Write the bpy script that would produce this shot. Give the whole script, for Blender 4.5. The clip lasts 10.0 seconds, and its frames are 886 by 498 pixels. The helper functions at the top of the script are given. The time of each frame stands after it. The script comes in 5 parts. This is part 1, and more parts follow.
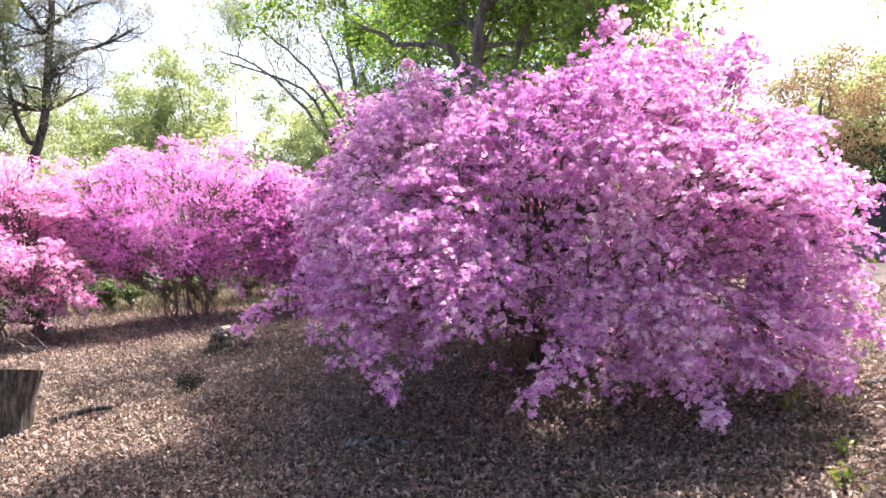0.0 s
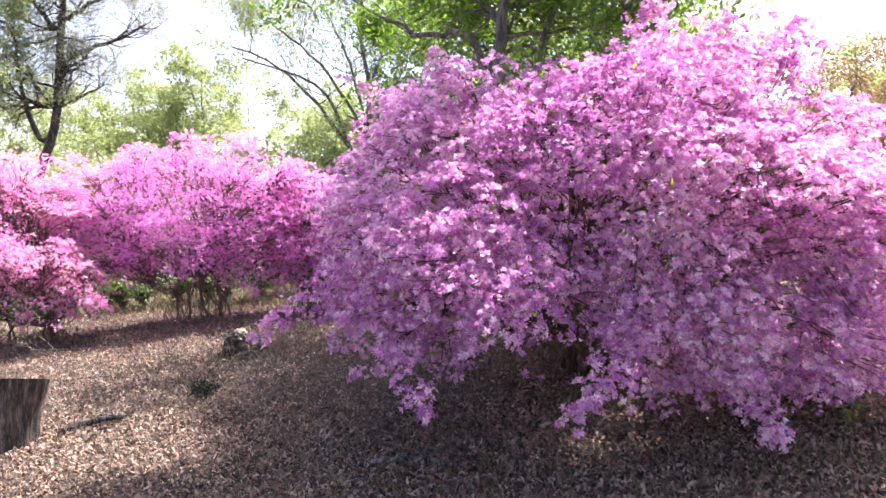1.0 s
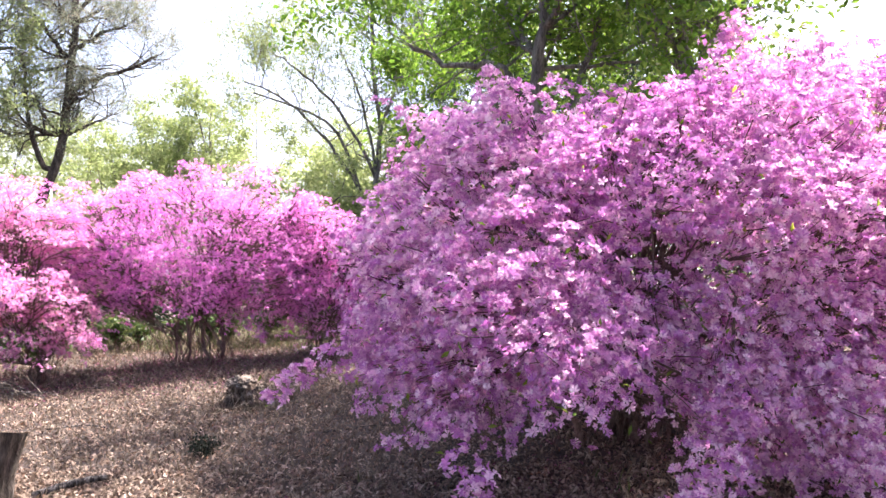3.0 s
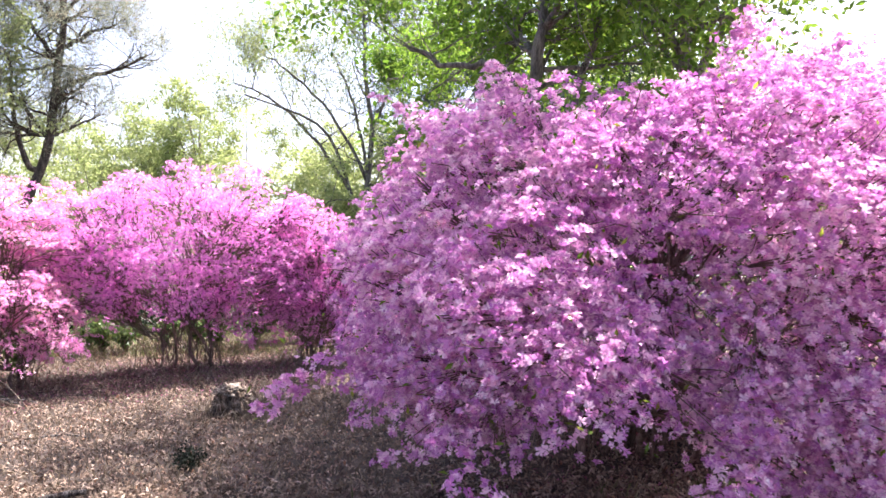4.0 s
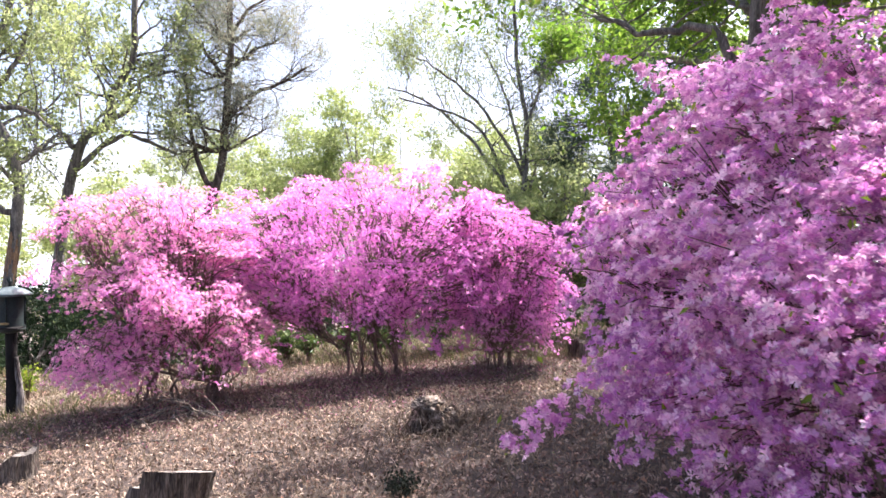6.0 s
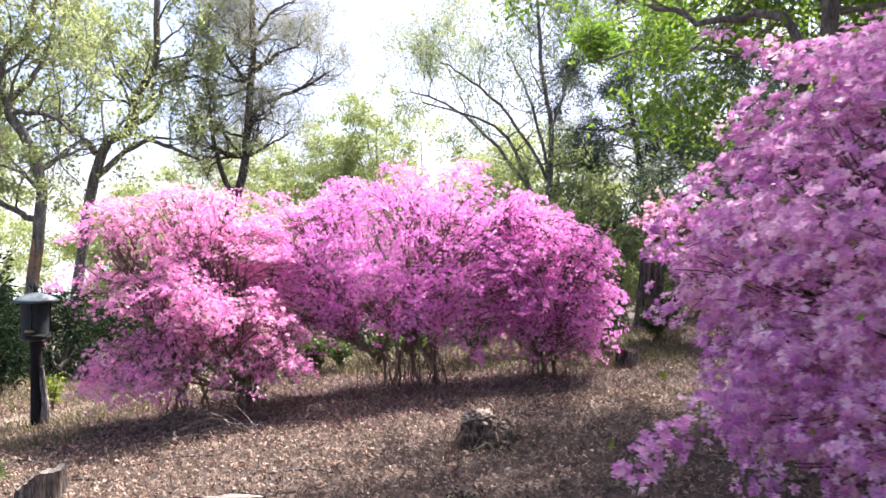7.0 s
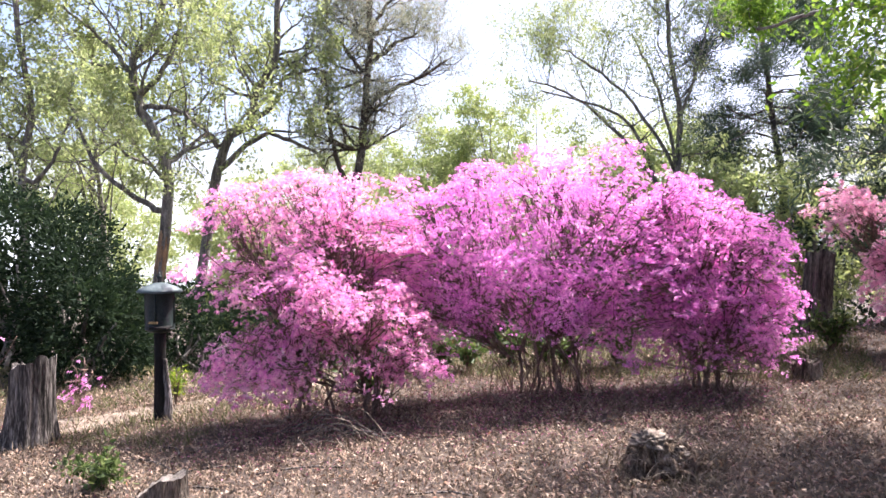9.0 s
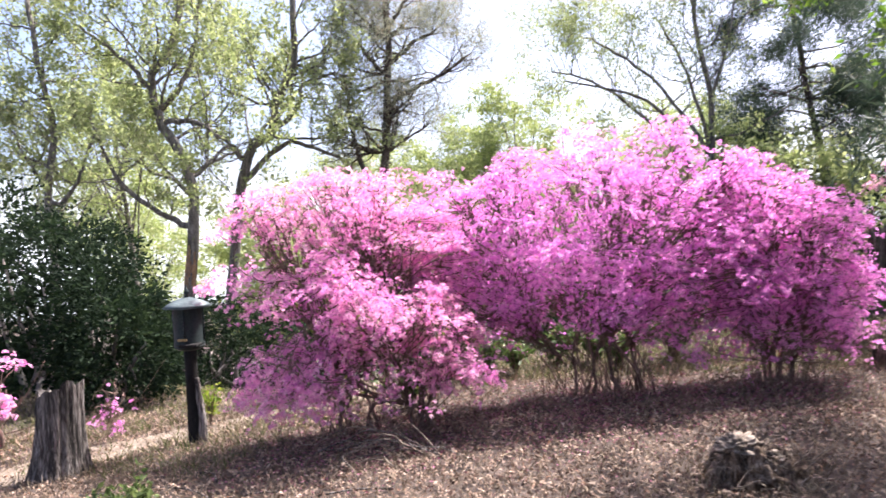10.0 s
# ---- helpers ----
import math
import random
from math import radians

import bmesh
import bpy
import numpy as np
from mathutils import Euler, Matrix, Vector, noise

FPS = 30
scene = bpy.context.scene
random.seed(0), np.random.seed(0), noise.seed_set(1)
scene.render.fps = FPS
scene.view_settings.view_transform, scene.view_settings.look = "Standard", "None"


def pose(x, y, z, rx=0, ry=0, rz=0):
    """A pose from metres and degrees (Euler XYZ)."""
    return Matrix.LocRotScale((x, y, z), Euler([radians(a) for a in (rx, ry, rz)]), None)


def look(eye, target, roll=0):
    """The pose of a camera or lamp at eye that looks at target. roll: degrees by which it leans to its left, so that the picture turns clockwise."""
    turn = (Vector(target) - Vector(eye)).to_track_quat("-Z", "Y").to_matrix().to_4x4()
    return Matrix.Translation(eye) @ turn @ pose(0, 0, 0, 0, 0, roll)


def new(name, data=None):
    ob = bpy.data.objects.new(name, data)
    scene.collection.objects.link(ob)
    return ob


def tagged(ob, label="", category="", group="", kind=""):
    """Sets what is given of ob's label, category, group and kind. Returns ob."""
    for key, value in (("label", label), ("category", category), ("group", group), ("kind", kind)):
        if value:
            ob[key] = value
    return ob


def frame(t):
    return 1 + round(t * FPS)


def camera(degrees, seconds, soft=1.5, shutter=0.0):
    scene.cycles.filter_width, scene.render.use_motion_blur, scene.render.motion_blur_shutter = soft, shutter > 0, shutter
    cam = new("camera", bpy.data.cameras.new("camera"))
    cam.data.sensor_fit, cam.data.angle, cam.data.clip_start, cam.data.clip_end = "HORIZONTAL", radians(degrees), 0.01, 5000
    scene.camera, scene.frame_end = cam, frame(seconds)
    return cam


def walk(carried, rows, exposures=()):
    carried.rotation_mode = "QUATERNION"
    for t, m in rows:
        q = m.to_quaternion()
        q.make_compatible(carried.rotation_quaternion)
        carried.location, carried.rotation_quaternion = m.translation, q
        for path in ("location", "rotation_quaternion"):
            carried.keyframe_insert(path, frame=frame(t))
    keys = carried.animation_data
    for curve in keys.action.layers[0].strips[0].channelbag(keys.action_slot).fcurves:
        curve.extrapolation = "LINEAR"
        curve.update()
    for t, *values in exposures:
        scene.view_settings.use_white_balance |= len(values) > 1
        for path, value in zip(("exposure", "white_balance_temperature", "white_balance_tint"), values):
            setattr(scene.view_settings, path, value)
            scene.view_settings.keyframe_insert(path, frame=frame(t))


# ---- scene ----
cam = camera(62.4, 10.0, soft=1.5, shutter=0.4)
METRES, EYE, TILT, LEAN, TURN = 3.741, 1.5, 0.0, -5.0, 3.6
ROWS = [
    (0.0, 0.0, 0.0, 0.0, -0.36, -5.23, 3.9),
    (0.5, -0.0237, 0.0406, 0.0045, 0.11, -5.66, 5.0),
    (1.0, -0.0284, 0.0822, 0.0031, 0.52, -5.5, 4.17),
    (1.5, -0.0204, 0.1136, 0.0003, 3.85, -3.52, 1.46),
    (2.0, -0.0421, 0.1546, -0.0044, 6.85, -2.93, 2.95),
    (2.5, -0.0826, 0.2043, -0.0025, 2.49, -2.59, 3.3),
    (4.0, -0.1106, 0.2867, -0.0033, -0.12, -1.84, 1.99),
    (4.5, -0.1609, 0.3256, -0.0045, 2.31, -1.87, 3.81),
    (5.0, -0.2158, 0.3559, -0.0014, 3.99, -1.65, 4.76),
    (5.5, -0.2354, 0.3961, -0.0059, 8.71, -1.9, 5.79),
    (6.0, -0.2423, 0.4456, -0.0045, 11.26, -1.32, 4.69),
    (7.5, -0.3733, 0.5704, -0.0115, 13.35, -0.38, 5.64),
    (8.0, -0.3953, 0.6223, -0.0104, 15.13, 0.07, 6.38),
    (8.5, -0.4221, 0.6548, -0.0152, 19.1, 0.15, 4.99),
    (9.0, -0.4622, 0.6901, -0.0156, 20.78, -0.31, 4.37),
    (9.5, -0.5039, 0.7282, -0.0151, 19.89, 0.02, 6.12),
    (10.0, -0.5332, 0.7863, -0.0226, 22.89, 0.05, 7.59),
]
walk(cam, [(t, pose(0, 0, EYE, TILT, LEAN, TURN) @ pose(METRES * x, METRES * y, METRES * z, 90 + pitch, roll, yaw)) for t, x, y, z, yaw, pitch, roll in ROWS],
     exposures=[(0.0, 2.02, 6100, 18), (2.5, 2.06, 6100, 18), (4.0, 2.06, 6100, 18), (5.2, 2.08, 6100, 18), (6.2, 1.88, 6080, 18), (7.5, 1.75, 6080, 18), (10.0, 1.77, 6100, 18)])

# ---- light: a clear spring sky, sun ahead of the walk and to its right ----
SUN_FROM = Vector((0.26, 0.47, 0.88)).normalized()
world = bpy.data.worlds.new("sky")
world.use_nodes = True
scene.world = world
wn = world.node_tree.nodes
sky = wn.new("ShaderNodeTexSky")
sky.sky_type = "NISHITA"
sky.sun_disc = False
sky.sun_elevation = math.asin(SUN_FROM.z)
sky.sun_rotation = math.atan2(SUN_FROM.x, SUN_FROM.y)
sky.dust_density, sky.air_density, sky.ozone_density = 4.2, 0.62, 0.3
wn["Background"].inputs["Strength"].default_value = 0.135
world.node_tree.links.new(sky.outputs["Color"], wn["Background"].inputs["Color"])
sun = new("sun", bpy.data.lights.new("sun", "SUN"))
sun.data.energy, sun.data.angle, sun.data.color = 5.0, radians(0.6), (1.0, 0.95, 0.86)
sun.matrix_basis = look(SUN_FROM * 40, (0, 0, 0))


# ---- materials ----
def shader(name):
    m = bpy.data.materials.new(name)
    m.use_nodes = True
    return m, m.node_tree.nodes, m.node_tree.links, m.node_tree.nodes["Principled BSDF"]


def ramp_of(nodes, stops):
    r = nodes.new("ShaderNodeValToRGB")
    while len(r.color_ramp.elements) < len(stops):
        r.color_ramp.elements.new(0.5)
    for e, (p, c) in zip(r.color_ramp.elements, stops):
        e.position, e.color = p, (*c, 1)
    return r


def leafy(name, stops, through_light=0.5, rough=0.5, thickness_tint=(1, 1, 1), patch=0.0, patch_scale=1.5, spec=0.3):
    """Petals and leaves: colour varies from piece to piece, light passes through."""
    m, n, l, bsdf = shader(name)
    geo = n.new("ShaderNodeNewGeometry")
    ramp = ramp_of(n, stops)
    if patch:
        tex = n.new("ShaderNodeTexNoise")
        tex.inputs["Scale"].default_value = patch_scale
        obj = n.new("ShaderNodeTexCoord")
        l.new(obj.outputs["Object"], tex.inputs["Vector"])
        mixv = n.new("ShaderNodeMath")
        mixv.operation = "MULTIPLY_ADD"
        l.new(tex.outputs["Fac"], mixv.inputs[0])
        mixv.inputs[1].default_value = patch
        shift = n.new("ShaderNodeMath")
        shift.operation = "MULTIPLY_ADD"
        l.new(geo.outputs["Random Per Island"], shift.inputs[0])
        shift.inputs[1].default_value = 1.0 - patch * 0.5
        shift.inputs[2].default_value = -patch * 0.25
        l.new(shift.outputs[0], mixv.inputs[2])
        l.new(mixv.outputs[0], ramp.inputs["Fac"])
    else:
        l.new(geo.outputs["Random Per Island"], ramp.inputs["Fac"])
    l.new(ramp.outputs["Color"], bsdf.inputs["Base Color"])
    bsdf.inputs["Roughness"].default_value = rough
    bsdf.inputs["Specular IOR Level"].default_value = spec
    tr = n.new("ShaderNodeBsdfTranslucent")
    tint = n.new("ShaderNodeMix")
    tint.data_type, tint.blend_type = "RGBA", "MULTIPLY"
    tint.inputs["Factor"].default_value = 1.0
    l.new(ramp.outputs["Color"], tint.inputs["A"])
    tint.inputs["B"].default_value = (*thickness_tint, 1)
    l.new(tint.outputs["Result"], tr.inputs["Color"])
    mix = n.new("ShaderNodeMixShader")
    mix.inputs["Fac"].default_value = through_light
    l.new(bsdf.outputs[0], mix.inputs[1])
    l.new(tr.outputs[0], mix.inputs[2])
    l.new(mix.outputs[0], n["Material Output"].inputs["Surface"])
    return m


def grainy(name, stops, scale=(6, 6, 6), fine=40.0, bump=0.4, rough=0.9, depth=0.02, metal=0.0, spec=0.3):
    """Bark, wood, soil, stone: colour from two scales of noise, with relief."""
    m, n, l, bsdf = shader(name)
    obj = n.new("ShaderNodeTexCoord")
    mp = n.new("ShaderNodeMapping")
    mp.inputs["Scale"].default_value = scale
    l.new(obj.outputs["Object"], mp.inputs["Vector"])
    a, b = n.new("ShaderNodeTexNoise"), n.new("ShaderNodeTexNoise")
    a.inputs["Scale"].default_value, a.inputs["Detail"].default_value = 1.0, 6
    b.inputs["Scale"].default_value, b.inputs["Detail"].default_value = fine / 6.0, 4
    l.new(mp.outputs[0], a.inputs["Vector"])
    l.new(mp.outputs[0], b.inputs["Vector"])
    avg = n.new("ShaderNodeMix")
    avg.inputs["Factor"].default_value = 0.45
    l.new(a.outputs["Fac"], avg.inputs["A"])
    l.new(b.outputs["Fac"], avg.inputs["B"])
    ramp = ramp_of(n, [(0.5 + (p - 0.5) * 0.62, c) for p, c in stops])
    l.new(avg.outputs["Result"], ramp.inputs["Fac"])
    l.new(ramp.outputs["Color"], bsdf.inputs["Base Color"])
    bp = n.new("ShaderNodeBump")
    bp.inputs["Strength"].default_value, bp.inputs["Distance"].default_value = bump, depth
    l.new(avg.outputs["Result"], bp.inputs["Height"])
    l.new(bp.outputs[0], bsdf.inputs["Normal"])
    bsdf.inputs["Roughness"].default_value = rough
    bsdf.inputs["Metallic"].default_value = metal
    bsdf.inputs["Specular IOR Level"].default_value = spec
    return m


MAT = {
    "soil": grainy("soil", [(0.3, (0.028, 0.02, 0.016)), (0.5, (0.062, 0.045, 0.036)), (0.7, (0.11, 0.083, 0.066))], (5, 5, 5), 60, 0.8, 0.95, 0.03),
    "sand": grainy("sandy_path", [(0.3, (0.1, 0.077, 0.055)), (0.5, (0.18, 0.143, 0.108)), (0.7, (0.27, 0.22, 0.17))], (3, 3, 3), 60, 0.5, 0.95, 0.02),
    "litter": leafy("dry_leaf", [(0.0, (0.072, 0.048, 0.036)), (0.35, (0.175, 0.118, 0.085)), (0.7, (0.303, 0.218, 0.16)), (0.93, (0.45, 0.35, 0.268)), (1.0, (0.26, 0.125, 0.07))], 0.12, 0.7, (1, 1, 1), 0.0, 1.5, 0.15),
    "straw": leafy("dry_grass", [(0.0, (0.085, 0.06, 0.038)), (0.5, (0.155, 0.117, 0.077)), (1.0, (0.25, 0.195, 0.13))], 0.2, 0.7),
    "grass": leafy("spring_grass", [(0.0, (0.04, 0.055, 0.015)), (0.45, (0.095, 0.11, 0.032)), (0.75, (0.18, 0.16, 0.075)), (1.0, (0.26, 0.21, 0.12))], 0.4, 0.6),
    # Withered petal red, which also paints in light filtered by the flowers.
    "petal_dry": leafy("withered_petals_light_tint", [(0.0, (0.13, 0.045, 0.06)), (0.6, (0.26, 0.09, 0.12)), (1.0, (0.48, 0.2, 0.3))], 0.2, 0.7),
    "petal_mauve": leafy("mauve_petals", [(0.0, (0.38, 0.115, 0.36)), (0.3, (0.56, 0.25, 0.51)), (0.58, (0.77, 0.5, 0.66)), (0.78, (0.91, 0.77, 0.78)), (1.0, (0.95, 0.89, 0.85))], 0.48, 0.45, (1.08, 0.76, 1.02), 0.7, 1.25),
    "petal_magenta": leafy("magenta_petals", [(0.0, (0.51, 0.14, 0.48)), (0.4, (0.69, 0.285, 0.63)), (0.75, (0.84, 0.44, 0.73)), (1.0, (0.95, 0.72, 0.84))], 0.66, 0.45, (1.16, 0.95, 1.08), 0.4),
    "petal_purple": leafy("purple_petals", [(0.0, (0.53, 0.155, 0.49)), (0.45, (0.73, 0.32, 0.65)), (0.8, (0.86, 0.48, 0.74)), (1.0, (0.95, 0.75, 0.85))], 0.7, 0.45, (1.2, 0.98, 1.1), 0.4),
    "petal_pink": leafy("pink_petals", [(0.0, (0.55, 0.155, 0.49)), (0.3, (0.72, 0.28, 0.57)), (0.6, (0.84, 0.47, 0.66)), (0.85, (0.92, 0.65, 0.74)), (1.0, (0.95, 0.8, 0.82))], 0.58, 0.45, (1.12, 0.92, 1.02), 0.5, 1.1),
    "petal_salmon": leafy("salmon_petals", [(0.0, (0.68, 0.3, 0.47)), (0.5, (0.83, 0.47, 0.6)), (1.0, (0.94, 0.7, 0.76))], 0.58, 0.5, (1.1, 0.98, 1.0)),
    "bud_leaf": leafy("young_leaves", [(0.0, (0.1, 0.16, 0.02)), (0.6, (0.2, 0.27, 0.04)), (1.0, (0.32, 0.34, 0.07))], 0.5, 0.5, (1, 1, 0.6)),
    "leaf_pale": leafy("pale_spring_leaves", [(0.0, (0.2, 0.24, 0.11)), (0.5, (0.31, 0.35, 0.17)), (1.0, (0.46, 0.47, 0.28))], 0.58, 0.5, (1.1, 1.12, 0.85), 0.4),
    "leaf_oak": leafy("bright_oak_leaves", [(0.0, (0.06, 0.12, 0.022)), (0.5, (0.14, 0.235, 0.045)), (1.0, (0.27, 0.37, 0.085))], 0.58, 0.45, (1.15, 1.18, 0.62), 0.5),
    "leaf_far": leafy("far_tree_leaves", [(0.0, (0.2, 0.25, 0.1)), (0.5, (0.31, 0.36, 0.16)), (1.0, (0.45, 0.47, 0.25))], 0.55, 0.6, (1.1, 1.1, 0.85), 0.4, 0.4),
    # Leaf greens lowered to paint in the deep shade under the wood.
    "leaf_dark": leafy("shade_darkened_evergreen_leaves", [(0.0, (0.008, 0.015, 0.009)), (0.5, (0.017, 0.03, 0.015)), (0.8, (0.032, 0.052, 0.022)), (1.0, (0.07, 0.098, 0.036))], 0.35, 0.8, (1, 1, 0.85), 0.8, 0.9, 0.12),
    "needle": leafy("pine_needles", [(0.0, (0.03, 0.05, 0.03)), (0.6, (0.06, 0.09, 0.05)), (1.0, (0.11, 0.14, 0.08))], 0.3, 0.5),
    "needle_grey": leafy("grey_green_needles", [(0.0, (0.17, 0.19, 0.13)), (0.6, (0.27, 0.28, 0.2)), (0.85, (0.36, 0.33, 0.23)), (1.0, (0.42, 0.29, 0.17))], 0.58, 0.6, (1.1, 1.1, 1.1), 0.4),
    "leaf_rust": leafy("rusty_dead_leaves", [(0.0, (0.17, 0.095, 0.045)), (0.5, (0.29, 0.175, 0.085)), (1.0, (0.36, 0.25, 0.12))], 0.4, 0.6),
    "bark": grainy("grey_bark", [(0.3, (0.06, 0.052, 0.045)), (0.5, (0.15, 0.132, 0.115)), (0.72, (0.29, 0.26, 0.225))], (14, 14, 3), 40, 0.8, 0.9, 0.02),
    "bark_pine": grainy("pine_bark", [(0.3, (0.032, 0.024, 0.02)), (0.5, (0.08, 0.061, 0.05)), (0.7, (0.17, 0.132, 0.108))], (12, 12, 4), 40, 0.9, 0.9, 0.03),
    "bark_tan": grainy("peeling_tan_bark", [(0.3, (0.14, 0.08, 0.045)), (0.5, (0.3, 0.18, 0.1)), (0.7, (0.42, 0.28, 0.17))], (12, 12, 4), 40, 0.6, 0.9, 0.02),
    "twig": grainy("azalea_stems", [(0.3, (0.06, 0.038, 0.03)), (0.5, (0.14, 0.09, 0.07)), (0.7, (0.25, 0.175, 0.14))], (20, 20, 6), 40, 0.5, 0.85, 0.006),
    "dead_wood": grainy("weathered_wood", [(0.3, (0.01, 0.008, 0.007)), (0.44, (0.035, 0.029, 0.025)), (0.56, (0.13, 0.112, 0.1)), (0.75, (0.31, 0.28, 0.255))], (26, 26, 2.2), 30, 1.0, 0.9, 0.03),
    "stump_bark": grainy("stump_bark", [(0.3, (0.026, 0.02, 0.016)), (0.5, (0.09, 0.072, 0.058)), (0.7, (0.23, 0.19, 0.155))], (22, 22, 3), 36, 1.0, 0.95, 0.03),
    "cut_wood": grainy("sawn_wood", [(0.3, (0.08, 0.065, 0.055)), (0.5, (0.17, 0.145, 0.12)), (0.7, (0.28, 0.245, 0.21))], (14, 14, 14), 50, 0.6, 0.9, 0.015),
    "root": grainy("rotten_root", [(0.34, (0.022, 0.014, 0.009)), (0.5, (0.09, 0.06, 0.04)), (0.62, (0.2, 0.145, 0.104)), (0.78, (0.34, 0.265, 0.2))], (11, 11, 7), 40, 0.5, 0.95, 0.015),
    "dark_metal": grainy("green_black_paint", [(0.35, (0.01, 0.015, 0.0145)), (0.6, (0.021, 0.03, 0.0285))], (8, 8, 8), 50, 0.15, 0.6, 0.005, 0.0, 0.2),
    "roof_metal": grainy("weathered_zinc", [(0.3, (0.05, 0.065, 0.065)), (0.55, (0.095, 0.12, 0.12)), (0.75, (0.17, 0.2, 0.195))], (10, 10, 10), 50, 0.15, 0.55, 0.004, 0.2),
    "brass": grainy("dull_brass_plate", [(0.3, (0.22, 0.15, 0.06)), (0.7, (0.4, 0.3, 0.14))], (20, 20, 20), 40, 0.1, 0.5, 0.002, 0.4),
    "post": grainy("dark_post_wood", [(0.3, (0.006, 0.0055, 0.005)), (0.6, (0.016, 0.014, 0.013)), (0.8, (0.035, 0.03, 0.027))], (20, 20, 3), 36, 0.7, 0.85, 0.01, 0.0, 0.15),
    "shed_wall": grainy("charcoal_boards", [(0.3, (0.02, 0.021, 0.026)), (0.6, (0.042, 0.044, 0.052))], (4, 4, 20), 40, 0.3, 0.7, 0.006),
    "concrete": grainy("grey_concrete", [(0.3, (0.12, 0.12, 0.125)), (0.6, (0.2, 0.2, 0.205))], (5, 5, 5), 40, 0.3, 0.9, 0.006),
    "leaf_shrub": leafy("glossy_shrub_leaves", [(0.0, (0.03, 0.05, 0.014)), (0.6, (0.08, 0.12, 0.03)), (1.0, (0.17, 0.21, 0.06))], 0.4, 0.5),
    "bleached": grainy("bleached_root_wood", [(0.34, (0.06, 0.046, 0.035)), (0.48, (0.15, 0.115, 0.086)), (0.6, (0.25, 0.2, 0.157)), (0.75, (0.37, 0.31, 0.25))], (22, 22, 14), 40, 0.5, 0.9, 0.01),
    "moss": leafy("dark_moss_leaves", [(0.0, (0.006, 0.009, 0.005)), (0.7, (0.015, 0.02, 0.01)), (1.0, (0.03, 0.034, 0.016))], 0.1, 0.8),
}


# ---- mesh helpers ----
class Build:
    """Gathers vertices and quads or triangles for one mesh."""

    def __init__(self):
        self.v, self.f, self.count = [], [], 0

    def add(self, verts, faces):
        self.v.append(np.asarray(verts, float))
        self.f.extend([tuple(int(i) + self.count for i in face) for face in faces])
        self.count += len(verts)

    def tube(self, pts, radii, sides=6, cap=True, rough=0.0, rng=None):
        pts, radii = np.asarray(pts, float), np.asarray(radii, float)
        n = len(pts)
        tang = np.gradient(pts, axis=0)
        tang /= np.linalg.norm(tang, axis=1)[:, None] + 1e-9
        ref = np.where(np.abs(tang[:, 2:3]) > 0.9, [[1.0, 0, 0]], [[0, 0, 1.0]])
        a = np.cross(tang, ref)
        a /= np.linalg.norm(a, axis=1)[:, None] + 1e-9
        for i in range(1, n):
            w = a[i - 1] - tang[i] * (a[i - 1] @ tang[i])
            a[i] = w / (np.linalg.norm(w) + 1e-9)
        b = np.cross(tang, a)
        ang = np.arange(sides) * 2 * np.pi / sides
        rr = radii[:, None] * np.ones((n, sides))
        if rough and rng is not None:
            rr *= 1 + rng.uniform(-rough, rough, (n, sides))
        ring = pts[:, None, :] + rr[..., None] * (np.cos(ang)[None, :, None] * a[:, None, :] + np.sin(ang)[None, :, None] * b[:, None, :])
        faces = [(i * sides + j, i * sides + (j + 1) % sides, (i + 1) * sides + (j + 1) % sides, (i + 1) * sides + j) for i in range(n - 1) for j in range(sides)]
        if cap:
            faces += [tuple(range(sides - 1, -1, -1)), tuple((n - 1) * sides + j for j in range(sides))]
        self.add(ring.reshape(-1, 3), faces)

    def mesh(self, name, smooth=True):
        me = bpy.data.meshes.new(name)
        me.from_pydata(np.concatenate(self.v) if self.v else [], [], self.f)
        if smooth:
            me.shade_smooth()
        return me


def sheet_mesh(name, verts, quads):
    me = bpy.data.meshes.new(name)
    me.from_pydata(verts, [], quads)
    return me


def part(name, data, material, parent, label=""):
    """One mesh object under a thing or under a part."""
    me = data.mesh(name) if isinstance(data, Build) else data
    if not me.materials:
        me.materials.append(material)
    ob = new(name, me)
    ob.parent = parent
    if label:
        tagged(ob, label)
    return ob


def thing(name, at, label, category, group="", kind=""):
    ob = new(name)
    ob.empty_display_size = 0.1
    ob.location = at
    return tagged(ob, label, category, group, kind)


def lathe(profile, sides=24, rough=0.0, rng=None):
    b = Build()
    b.tube([(0, 0, z) for r, z in profile], [r for r, z in profile], sides, True, rough, rng)
    return b


def unit(v):
    return v / (np.linalg.norm(v, axis=-1, keepdims=True) + 1e-9)


def axes_for(normals, rng):
    """Two unit vectors square to each normal, turned at random."""
    a = unit(np.cross(normals, unit(rng.normal(size=normals.shape))))
    return a, np.cross(normals, a)


